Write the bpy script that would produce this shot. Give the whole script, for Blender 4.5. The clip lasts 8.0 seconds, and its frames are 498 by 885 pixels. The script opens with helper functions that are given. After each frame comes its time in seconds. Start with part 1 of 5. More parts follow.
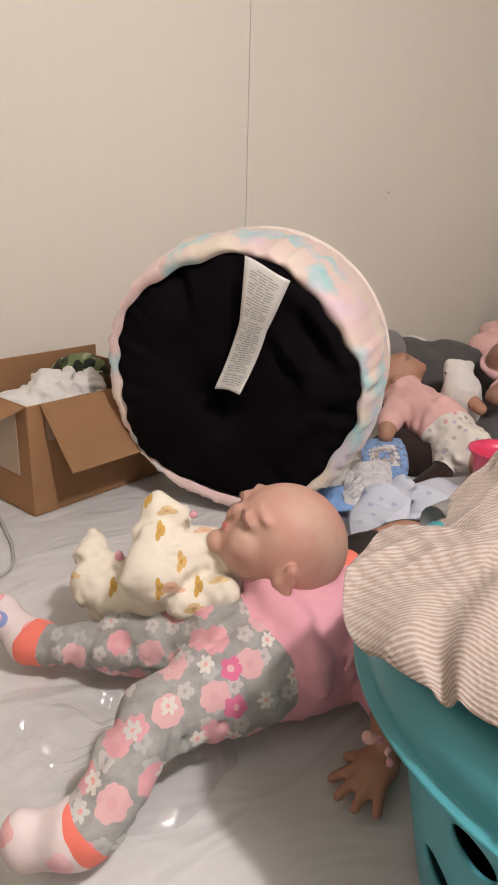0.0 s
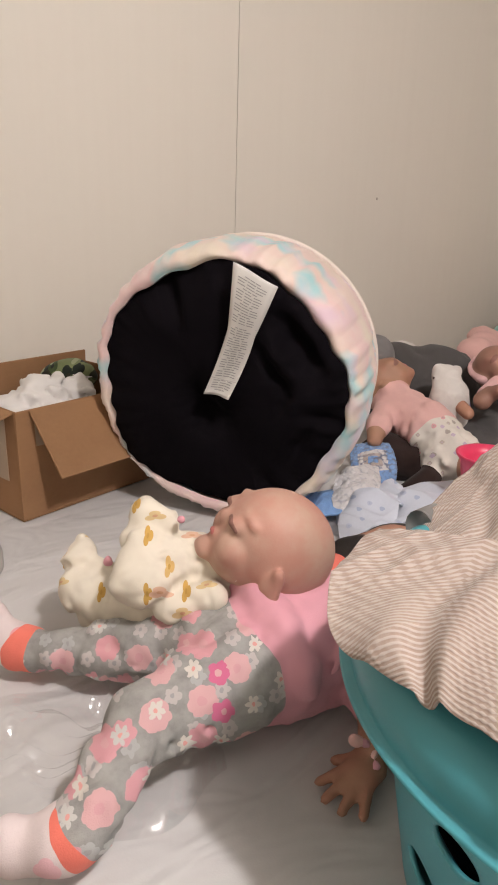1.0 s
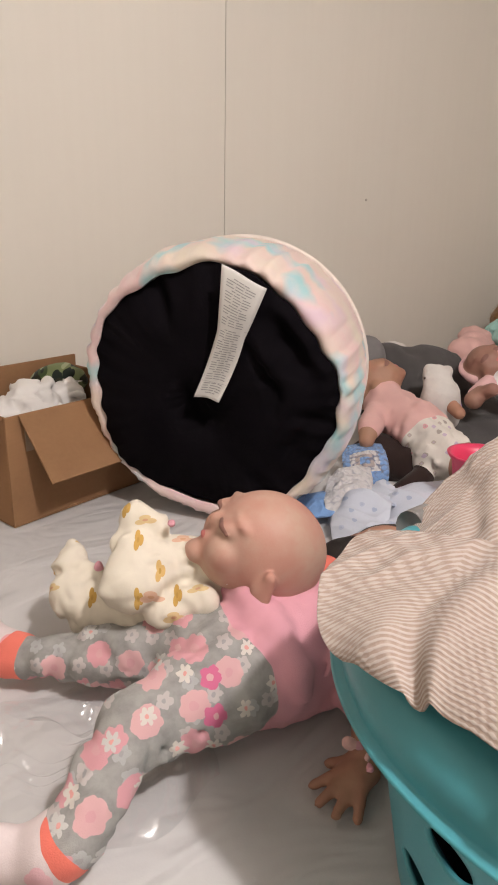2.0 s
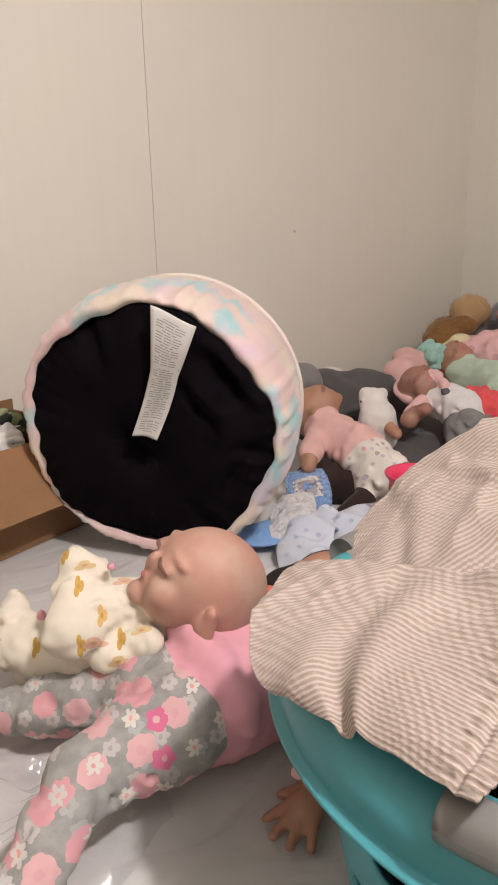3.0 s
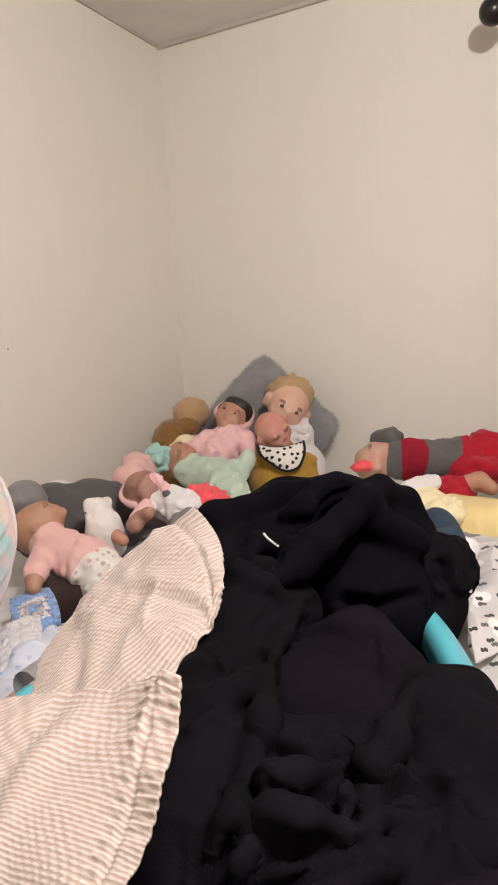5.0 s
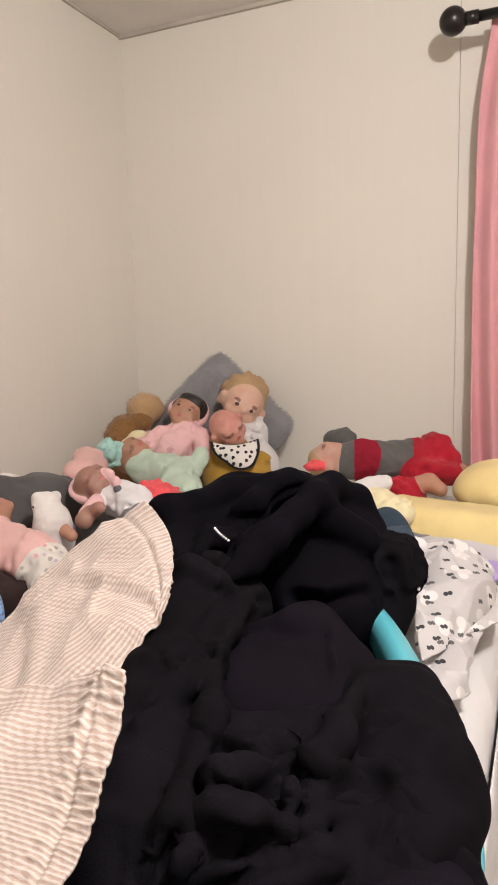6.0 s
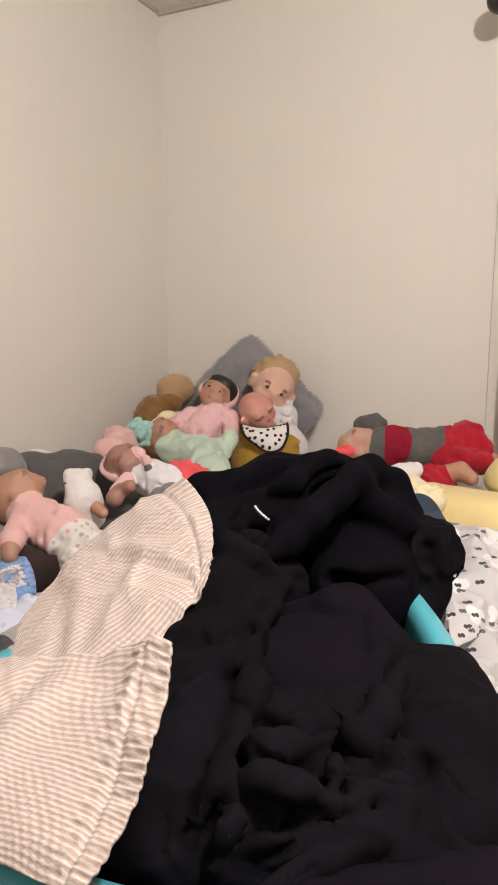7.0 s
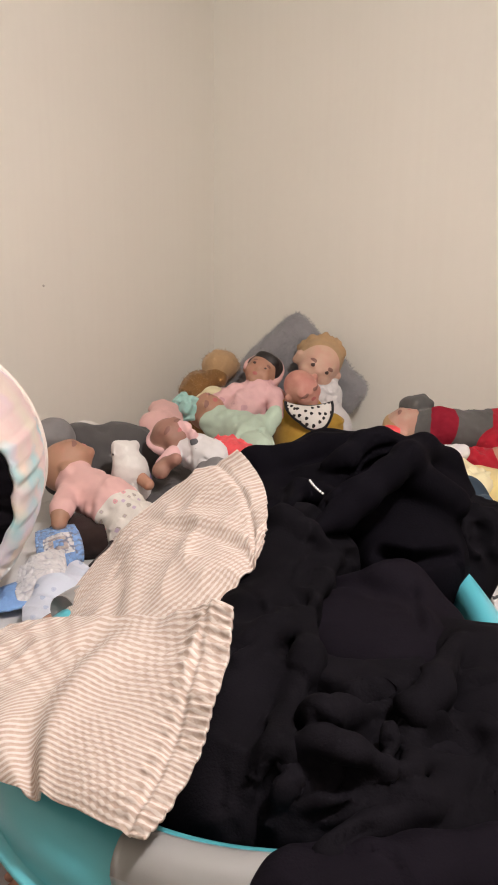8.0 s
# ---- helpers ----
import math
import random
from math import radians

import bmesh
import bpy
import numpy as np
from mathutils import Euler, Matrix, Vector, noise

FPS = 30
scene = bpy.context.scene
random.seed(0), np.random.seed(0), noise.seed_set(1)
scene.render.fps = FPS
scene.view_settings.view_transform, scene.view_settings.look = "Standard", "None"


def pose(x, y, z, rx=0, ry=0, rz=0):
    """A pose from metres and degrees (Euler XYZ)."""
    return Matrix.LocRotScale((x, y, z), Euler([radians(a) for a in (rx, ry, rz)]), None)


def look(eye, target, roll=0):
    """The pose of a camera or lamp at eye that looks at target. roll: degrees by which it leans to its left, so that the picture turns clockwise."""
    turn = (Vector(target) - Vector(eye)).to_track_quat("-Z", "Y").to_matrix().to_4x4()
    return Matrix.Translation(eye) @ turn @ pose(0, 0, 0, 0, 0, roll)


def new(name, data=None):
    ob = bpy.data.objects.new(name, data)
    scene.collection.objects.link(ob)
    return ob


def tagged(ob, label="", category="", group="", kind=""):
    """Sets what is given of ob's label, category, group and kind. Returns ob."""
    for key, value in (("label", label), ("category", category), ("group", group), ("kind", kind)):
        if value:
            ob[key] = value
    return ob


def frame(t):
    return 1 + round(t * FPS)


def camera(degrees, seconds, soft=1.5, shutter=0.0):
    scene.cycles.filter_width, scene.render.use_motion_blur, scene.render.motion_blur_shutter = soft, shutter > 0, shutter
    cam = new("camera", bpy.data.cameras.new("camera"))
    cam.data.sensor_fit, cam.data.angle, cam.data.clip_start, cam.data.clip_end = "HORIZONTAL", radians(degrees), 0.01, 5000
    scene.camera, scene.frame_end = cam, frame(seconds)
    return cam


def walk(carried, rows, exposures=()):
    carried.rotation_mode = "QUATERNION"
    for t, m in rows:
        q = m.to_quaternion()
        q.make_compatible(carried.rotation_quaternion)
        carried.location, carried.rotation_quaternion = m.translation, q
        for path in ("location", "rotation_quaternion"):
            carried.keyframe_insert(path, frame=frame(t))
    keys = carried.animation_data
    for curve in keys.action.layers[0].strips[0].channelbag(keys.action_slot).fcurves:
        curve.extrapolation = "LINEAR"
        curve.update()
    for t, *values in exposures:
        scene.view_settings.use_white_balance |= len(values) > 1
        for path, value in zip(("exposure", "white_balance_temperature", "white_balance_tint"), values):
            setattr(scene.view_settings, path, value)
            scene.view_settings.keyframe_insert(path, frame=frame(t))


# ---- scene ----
cam = camera(40.0, 8.0, soft=1.9)
PATH = [
    (0, (-2.104, -1.215, 1.143), (-0.972, 0.297, 0.485), 1.6),
    (0.5, (-2.101, -1.216, 1.144), (-0.957, 0.288, 0.489), 1.7),
    (1, (-2.103, -1.22, 1.145), (-0.949, 0.281, 0.5), 1.7),
    (2.5, (-2.094, -1.221, 1.144), (-0.896, 0.253, 0.518), 0.0),
    (3, (-2.089, -1.24, 1.157), (-0.802, 0.182, 0.593), -1.4),
    (3.5, (-2.081, -1.27, 1.173), (-0.666, 0.059, 0.69), -3.2),
    (4, (-2.074, -1.298, 1.185), (-0.52, -0.107, 0.775), -4.4),
    (4.5, (-2.07, -1.317, 1.183), (-0.389, -0.291, 0.836), -4.1),
    (5, (-2.058, -1.318, 1.178), (-0.306, -0.405, 0.865), -3.6),
    (6.5, (-2.052, -1.312, 1.17), (-0.237, -0.538, 0.843), -1.2),
    (7, (-2.057, -1.302, 1.167), (-0.285, -0.449, 0.804), -0.4),
    (7.5, (-2.061, -1.294, 1.163), (-0.32, -0.394, 0.764), 0.5),
    (8, (-2.069, -1.292, 1.164), (-0.359, -0.345, 0.739), 0.6),
]
walk(cam, [(t, look(eye, target, roll)) for t, eye, target, roll in PATH], [(0.0, -0.14), (2.5, -0.14), (3.5, -0.01), (4.5, 0.16), (6.5, 0.25), (8.0, 0.18)])

# ---- world and light ----
world = bpy.data.worlds.new("world")
scene.world = world
world.use_nodes = True
world.node_tree.nodes["Background"].inputs[0].default_value = (0.9, 0.85, 0.8, 1)
world.node_tree.nodes["Background"].inputs[1].default_value = 0.02
# the room's ceiling lamp
lamp_data = bpy.data.lights.new("ceiling_lamp", "POINT")
lamp_data.shadow_soft_size, lamp_data.energy = 0.035, 55.0
lamp_data.color = (1.0, 0.928, 0.908)
lamp = new("ceiling_lamp", lamp_data)
lamp.matrix_world = pose(-1.80, -1.62, 2.05)


# ---- materials ----
class Nodes:
    """A material and short calls to build its nodes."""

    def __init__(self, name, rough=0.7):
        self.mat = bpy.data.materials.new(name)
        self.mat.use_nodes = True
        self.tree = self.mat.node_tree
        self.bsdf = self.tree.nodes["Principled BSDF"]
        self.bsdf.inputs["Roughness"].default_value = rough

    def put(self, socket, value):
        if hasattr(value, "is_linked"):
            self.tree.links.new(value, socket)
        elif isinstance(value, tuple) and len(value) == 3 and socket.type == "RGBA":
            socket.default_value = (*value, 1)
        else:
            socket.default_value = value

    def node(self, kind, **values):
        n = self.tree.nodes.new(kind)
        for key, value in values.items():
            setattr(n, key, value)
        return n

    def coords(self, kind="Object"):
        return self.node("ShaderNodeTexCoord").outputs[kind]

    def math(self, op, a, b=0.0):
        n = self.node("ShaderNodeMath", operation=op)
        self.put(n.inputs[0], a)
        self.put(n.inputs[1], b)
        return n.outputs[0]

    def noise(self, vec, scale, detail=3.0):
        n = self.node("ShaderNodeTexNoise")
        self.put(n.inputs["Vector"], vec)
        n.inputs["Scale"].default_value, n.inputs["Detail"].default_value = scale, detail
        return n.outputs[0]

    def step(self, value, low, high):
        n = self.node("ShaderNodeMapRange")
        n.clamp = True
        self.put(n.inputs[0], value)
        n.inputs[1].default_value, n.inputs[2].default_value = low, high
        return n.outputs[0]

    def mix(self, fac, a, b, blend="MIX"):
        n = self.node("ShaderNodeMix", data_type="RGBA", blend_type=blend)
        self.put(n.inputs[0], fac)
        self.put(n.inputs[6], a)
        self.put(n.inputs[7], b)
        return n.outputs[2]

    def bump(self, height, strength, distance=0.002):
        n = self.node("ShaderNodeBump")
        self.put(n.inputs["Height"], height)
        n.inputs["Strength"].default_value, n.inputs["Distance"].default_value = strength, distance
        self.put(self.bsdf.inputs["Normal"], n.outputs[0])

    def done(self, color, sheen=0.0):
        self.put(self.bsdf.inputs["Base Color"], color)
        if self.bsdf.inputs["Roughness"].default_value > 0.84:
            self.bsdf.inputs["Specular IOR Level"].default_value = 0.05
        if sheen:
            self.bsdf.inputs["Sheen Weight"].default_value = sheen
            self.bsdf.inputs["Sheen Roughness"].default_value = 0.5
        return self.mat


def varied(n, vec, color, amount=0.12, big=6.0, small=90.0):
    """A colour with blotches at two scales."""
    dark = tuple(c * (1 - amount) for c in color)
    light = tuple(min(1, c * (1 + amount)) for c in color)
    a = n.mix(n.step(n.noise(vec, big), 0.35, 0.65), dark, light)
    return n.mix(n.math("MULTIPLY", n.step(n.noise(vec, small), 0.3, 0.7), 0.35), a, light)


def plain(name, color, rough=0.7, bump=0.25, grain=400.0, amount=0.1, sheen=0.0, big=6.0):
    n = Nodes(name, rough)
    vec = n.coords()
    n.bump(n.noise(vec, grain, 2.0), bump, 0.001)
    return n.done(varied(n, vec, color, amount, big), sheen)


def cloth(name, color, amount=0.1, sheen=0.15, weave=900.0, big=10.0):
    return plain(name, color, 0.9, 0.35, weave, amount, sheen, big)


def vinyl(name, color, flush):
    """Doll vinyl: matt skin tone with uneven flush."""
    n = Nodes(name, 0.55)
    vec = n.coords()
    a = n.mix(n.step(n.noise(vec, 26.0, 4.0), 0.40, 0.64), color, flush)
    b = n.mix(n.math("MULTIPLY", n.step(n.noise(vec, 130.0), 0.45, 0.7), 0.3), a, flush)
    n.bump(n.noise(vec, 500.0, 2.0), 0.12, 0.001)
    return n.done(b)


def flat_coords(n, across, up):
    """Coordinates laid flat over the faces that look along across x up."""
    vec = n.coords()
    made = n.node("ShaderNodeCombineXYZ")
    for i, way in enumerate((across, up)):
        dot = n.node("ShaderNodeVectorMath", operation="DOT_PRODUCT")
        n.put(dot.inputs[0], vec)
        dot.inputs[1].default_value = way
        n.put(made.inputs[i], dot.outputs["Value"])
    return made.outputs[0]


def flowers(n, flat, base, scale, radius, petals, colors, keep, shift, wobble=0.2):
    """A layer of flowers, one to a cell, over the colour base."""
    move = n.node("ShaderNodeVectorMath", operation="ADD")
    n.put(move.inputs[0], flat)
    move.inputs[1].default_value = (shift, shift * 0.7, 0)
    cell = n.node("ShaderNodeTexVoronoi", voronoi_dimensions="2D")
    n.put(cell.inputs["Vector"], move.outputs[0])
    cell.inputs["Scale"].default_value = scale
    cell.inputs["Randomness"].default_value = 0.75
    gap = n.node("ShaderNodeVectorMath", operation="SUBTRACT")
    n.put(gap.inputs[0], move.outputs[0])
    n.put(gap.inputs[1], cell.outputs["Position"])
    parts = n.node("ShaderNodeSeparateXYZ")
    n.put(parts.inputs[0], gap.outputs[0])
    angle = n.math("ARCTAN2", parts.outputs[1], parts.outputs[0])
    length = n.node("ShaderNodeVectorMath", operation="LENGTH")
    n.put(length.inputs[0], gap.outputs[0])
    edge = n.math("ADD", n.math("MULTIPLY", n.math("ABSOLUTE", n.math("COSINE", n.math("MULTIPLY", angle, petals / 2))), wobble * radius * 2), radius * (1 - wobble))
    inside = n.math("LESS_THAN", length.outputs["Value"], edge)
    tone = n.node("ShaderNodeSeparateColor")
    n.put(tone.inputs[0], cell.outputs["Color"])
    chosen = n.math("MULTIPLY", inside, n.math("LESS_THAN", tone.outputs[0], keep))
    petal = n.mix(n.math("GREATER_THAN", tone.outputs[1], 0.5), colors[0], colors[1])
    heart = n.math("LESS_THAN", length.outputs["Value"], radius * 0.32)
    petal = n.mix(heart, petal, colors[2])
    return n.mix(chosen, base, petal)


def floral():
    n = Nodes("grey_floral_knit", 0.9)
    vec = n.coords()
    flat = flat_coords(n, (0.8, -0.6, 0.0), (0.35, 0.45, 0.82))
    blur = n.node("ShaderNodeTexNoise")
    n.put(blur.inputs["Vector"], vec)
    blur.inputs["Scale"].default_value = 130.0
    soft_edge = n.node("ShaderNodeVectorMath", operation="MULTIPLY_ADD")
    n.put(soft_edge.inputs[0], blur.outputs["Color"])
    soft_edge.inputs[1].default_value = (0.0050, 0.0050, 0.0)
    n.put(soft_edge.inputs[2], flat)
    flat = soft_edge.outputs[0]
    c = varied(n, vec, (0.315, 0.31, 0.295), 0.16, 70.0, 300.0)
    pink, hot, pale, coral = (0.64, 0.33, 0.36), (0.62, 0.16, 0.28), (0.66, 0.40, 0.41), (0.70, 0.24, 0.26)
    c = flowers(n, flat, c, 44.0, 0.0060, 5, ((0.42, 0.42, 0.42), (0.50, 0.46, 0.45), (0.36, 0.35, 0.35)), 0.8, 0.19, 0.2)
    c = flowers(n, flat, c, 30.0, 0.0115, 7, (pale, pink, (0.64, 0.36, 0.38)), 0.62, 0.0, 0.07)
    c = flowers(n, flat, c, 13.0, 0.0200, 6, ((0.74, 0.20, 0.20), (0.72, 0.26, 0.26), (0.70, 0.42, 0.40)), 0.30, 0.23, 0.14)
    c = flowers(n, flat, c, 31.0, 0.0085, 5, (hot, pink, pale), 0.48, 0.37, 0.14)
    c = flowers(n, flat, c, 40.0, 0.0056, 6, ((0.66, 0.62, 0.57), (0.56, 0.55, 0.53), (0.72, 0.36, 0.33)), 0.36, 0.71, 0.3)
    n.bump(n.noise(vec, 1100.0, 2.0), 0.4, 0.001)
    return n.done(c, 0.1)


def spotted(name, base, spots, scale, radius, keep, across, up, shift=0.0, rough=0.9):
    n = Nodes(name, rough)
    vec = n.coords()
    flat = flat_coords(n, across, up)
    c = varied(n, vec, base, 0.07, 12.0, 200.0)
    for i, (a, b) in enumerate(spots):
        c = flowers(n, flat, c, scale * (1 + 0.17 * i), radius * (1 - 0.15 * i), 3 + i, (a, b, a), keep, shift + 0.43 * i, 0.12)
    n.bump(n.noise(vec, 900.0, 2.0), 0.3, 0.001)
    return n.done(c, 0.1)


def leaf_print():
    """Cream knit with a few soft gold and peach leaves."""
    n = Nodes("cream_onesie_with_gold_leaves", 0.9)
    vec = n.coords()
    c = varied(n, vec, (0.76, 0.70, 0.59), 0.05, 30.0, 200.0)
    for across, up, shift, colors in (((0.8, -0.6, 0.0), (0.30, 0.40, 0.86), 0.0, ((0.58, 0.36, 0.10), (0.66, 0.44, 0.17), (0.50, 0.30, 0.08))), ((0.25, 0.60, 0.76), (0.8, -0.55, 0.2), 0.41, ((0.70, 0.46, 0.33), (0.68, 0.52, 0.28), (0.62, 0.36, 0.22)))):
        flat = flat_coords(n, tuple(1.7 * q for q in across), tuple(0.75 * q for q in up))
        c = flowers(n, flat, c, 33.0, 0.0062, 3, colors, 0.34, shift, 0.3)
    n.bump(n.noise(vec, 900.0, 2.0), 0.35, 0.001)
    return n.done(c, 0.1)


def animal_print():
    n = Nodes("pale_grey_cloth_with_dark_marks", 0.9)
    vec = n.coords()
    flat = flat_coords(n, (0.5, -0.86, 0), (0.5, 0.3, 0.8))
    c = varied(n, vec, (0.52, 0.50, 0.495), 0.05, 12.0, 200.0)
    c = flowers(n, flat, c, 26.0, 0.0120, 3, ((0.70, 0.68, 0.66), (0.68, 0.66, 0.65), (0.70, 0.68, 0.66)), 0.7, 0.1, 0.35)
    c = flowers(n, flat, c, 62.0, 0.0036, 2, ((0.05, 0.05, 0.055), (0.12, 0.12, 0.12), (0.05, 0.05, 0.055)), 0.42, 0.55, 0.6)
    n.bump(n.noise(vec, 900.0, 2.0), 0.3, 0.001)
    return n.done(c, 0.1)


def bed_sheet():
    n = Nodes("white_bed_sheet", 0.9)
    vec = n.coords()
    stretch = n.node("ShaderNodeMapping")
    n.put(stretch.inputs["Vector"], vec)
    stretch.inputs["Scale"].default_value = (1.0, 2.2, 1.0)
    folds = n.node("ShaderNodeTexNoise")
    n.put(folds.inputs["Vector"], stretch.outputs[0])
    folds.inputs["Scale"].default_value, folds.inputs["Detail"].default_value, folds.inputs["Distortion"].default_value = 7.0, 2.0, 1.2
    n.bump(n.math("ADD", folds.outputs[0], n.math("MULTIPLY", n.noise(vec, 700.0, 2.0), 0.01)), 0.5, 0.02)
    return n.done(varied(n, vec, (0.64, 0.63, 0.625), 0.03, 5.0, 120.0), 0.1)


def wall_paint():
    n = Nodes("cream_wall_panel", 0.62)
    vec = n.coords()
    stretch = n.node("ShaderNodeMapping")
    n.put(stretch.inputs["Vector"], vec)
    stretch.inputs["Scale"].default_value = (60, 60, 1.2)
    fibre = n.noise(stretch.outputs[0], 1.0, 4.0)
    c = varied(n, vec, (0.775, 0.742, 0.665), 0.02, 1.6, 40.0)
    c = n.mix(n.math("MULTIPLY", n.step(fibre, 0.4, 0.7), 0.10), c, (0.70, 0.66, 0.58))
    n.bump(fibre, 0.04, 0.002)
    return n.done(c)


def rainbow():
    n = Nodes("pastel_tie_dye_plush", 0.75)
    vec = n.coords()
    a = n.noise(vec, 8.0, 1.0)
    b = n.noise(vec, 12.0, 1.5)
    c = n.mix(n.step(a, 0.40, 0.62), (0.80, 0.57, 0.56), (0.80, 0.70, 0.58))
    c = n.mix(n.step(b, 0.52, 0.62), c, (0.38, 0.65, 0.67))
    c = n.mix(n.math("MULTIPLY", n.step(n.noise(vec, 13.0, 1.0), 0.54, 0.68), 0.7), c, (0.74, 0.58, 0.70))
    c = n.mix(n.math("MULTIPLY", n.step(n.noise(vec, 60.0, 3.0), 0.4, 0.7), 0.3), c, (0.82, 0.74, 0.68))
    n.bump(n.noise(vec, 700.0, 2.0), 0.3, 0.001)
    return n.done(c, 0.3)


def striped():
    n = Nodes("tan_striped_seersucker", 0.92)
    uv = n.coords("UV")
    vec = n.coords()
    parts = n.node("ShaderNodeSeparateXYZ")
    n.put(parts.inputs[0], uv)
    warp = n.math("MULTIPLY", n.math("SUBTRACT", n.noise(vec, 40.0, 2.0), 0.5), 0.0022)
    run = n.math("MULTIPLY", n.math("ADD", parts.outputs[0], warp), 2 * math.pi / 0.0033)
    wave = n.math("SINE", run)
    dash = n.math("SINE", n.math("ADD", n.math("MULTIPLY", n.math("ADD", parts.outputs[1], n.math("MULTIPLY", warp, 1.5)), 2 * math.pi / 0.0046), n.math("MULTIPLY", run, 0.5)))
    dotted = n.step(n.noise(vec, 14.0, 1.0), 0.36, 0.52)
    pattern = n.math("ADD", wave, n.math("MULTIPLY", n.math("MULTIPLY", dash, dotted), 0.75))
    pucker = n.noise(vec, 260.0, 2.0)
    c = n.mix(n.step(pattern, -0.2, 0.6), (0.37, 0.285, 0.24), (0.52, 0.455, 0.415))
    c = n.mix(n.math("MULTIPLY", n.step(pucker, 0.45, 0.65), 0.35), c, (0.53, 0.465, 0.42))
    n.bump(n.math("ADD", n.math("MULTIPLY", pattern, 0.2), pucker), 0.55, 0.0013)
    return n.done(c, 0.1)


def crochet_rings():
    """A crocheted square worked in rounds of blue, white and beige yarn."""
    n = Nodes("crochet_square_yarn", 0.95)
    uv, vec = n.coords("UV"), n.coords()
    parts = n.node("ShaderNodeSeparateXYZ")
    n.put(parts.inputs[0], uv)
    ring = n.math("MAXIMUM", n.math("ABSOLUTE", parts.outputs[0]), n.math("ABSOLUTE", parts.outputs[1]))
    ring = n.math("ADD", ring, n.math("MULTIPLY", n.math("SUBTRACT", n.noise(vec, 90.0, 2.0), 0.5), 0.004))
    blue, white, beige = (0.24, 0.40, 0.70), (0.70, 0.68, 0.68), (0.50, 0.43, 0.40)
    c = n.mix(n.math("GREATER_THAN", ring, 0.010), blue, beige)
    c = n.mix(n.math("GREATER_THAN", ring, 0.0185), c, white)
    c = n.mix(n.math("GREATER_THAN", ring, 0.0275), c, blue)
    cell = n.node("ShaderNodeTexVoronoi")
    n.put(cell.inputs["Vector"], vec)
    cell.inputs["Scale"].default_value = 150.0
    # shade in the hollows between stitches, coloured in dark blue-grey
    c = n.mix(n.step(cell.outputs["Distance"], 0.50, 0.85), c, (0.20, 0.22, 0.30))
    n.bump(n.math("SUBTRACT", 1.0, cell.outputs["Distance"]), 0.9, 0.004)
    return n.done(c, 0.2)


def crochet_white():
    n = Nodes("white_openwork_yarn", 0.95)
    vec = n.coords()
    cell = n.node("ShaderNodeTexVoronoi")
    n.put(cell.inputs["Vector"], vec)
    cell.inputs["Scale"].default_value = 130.0
    c = varied(n, vec, (0.70, 0.68, 0.68), 0.05, 20.0, 300.0)
    # greyer yarn colour stands for the shade in the openwork holes
    c = n.mix(n.step(cell.outputs["Distance"], 0.60, 0.95), c, (0.46, 0.46, 0.50))
    n.bump(n.math("SUBTRACT", 1.0, cell.outputs["Distance"]), 0.8, 0.004)
    return n.done(c, 0.2)


def cardboard():
    n = Nodes("brown_cardboard", 0.85)
    vec = n.coords()
    stretch = n.node("ShaderNodeMapping")
    n.put(stretch.inputs["Vector"], vec)
    stretch.inputs["Scale"].default_value = (30, 30, 260)
    flute = n.noise(stretch.outputs[0], 1.0, 2.0)
    c = varied(n, vec, (0.30, 0.168, 0.088), 0.1, 9.0, 160.0)
    c = n.mix(n.math("MULTIPLY", n.step(flute, 0.4, 0.7), 0.15), c, (0.26, 0.15, 0.08))
    n.bump(flute, 0.12, 0.001)
    return n.done(c)


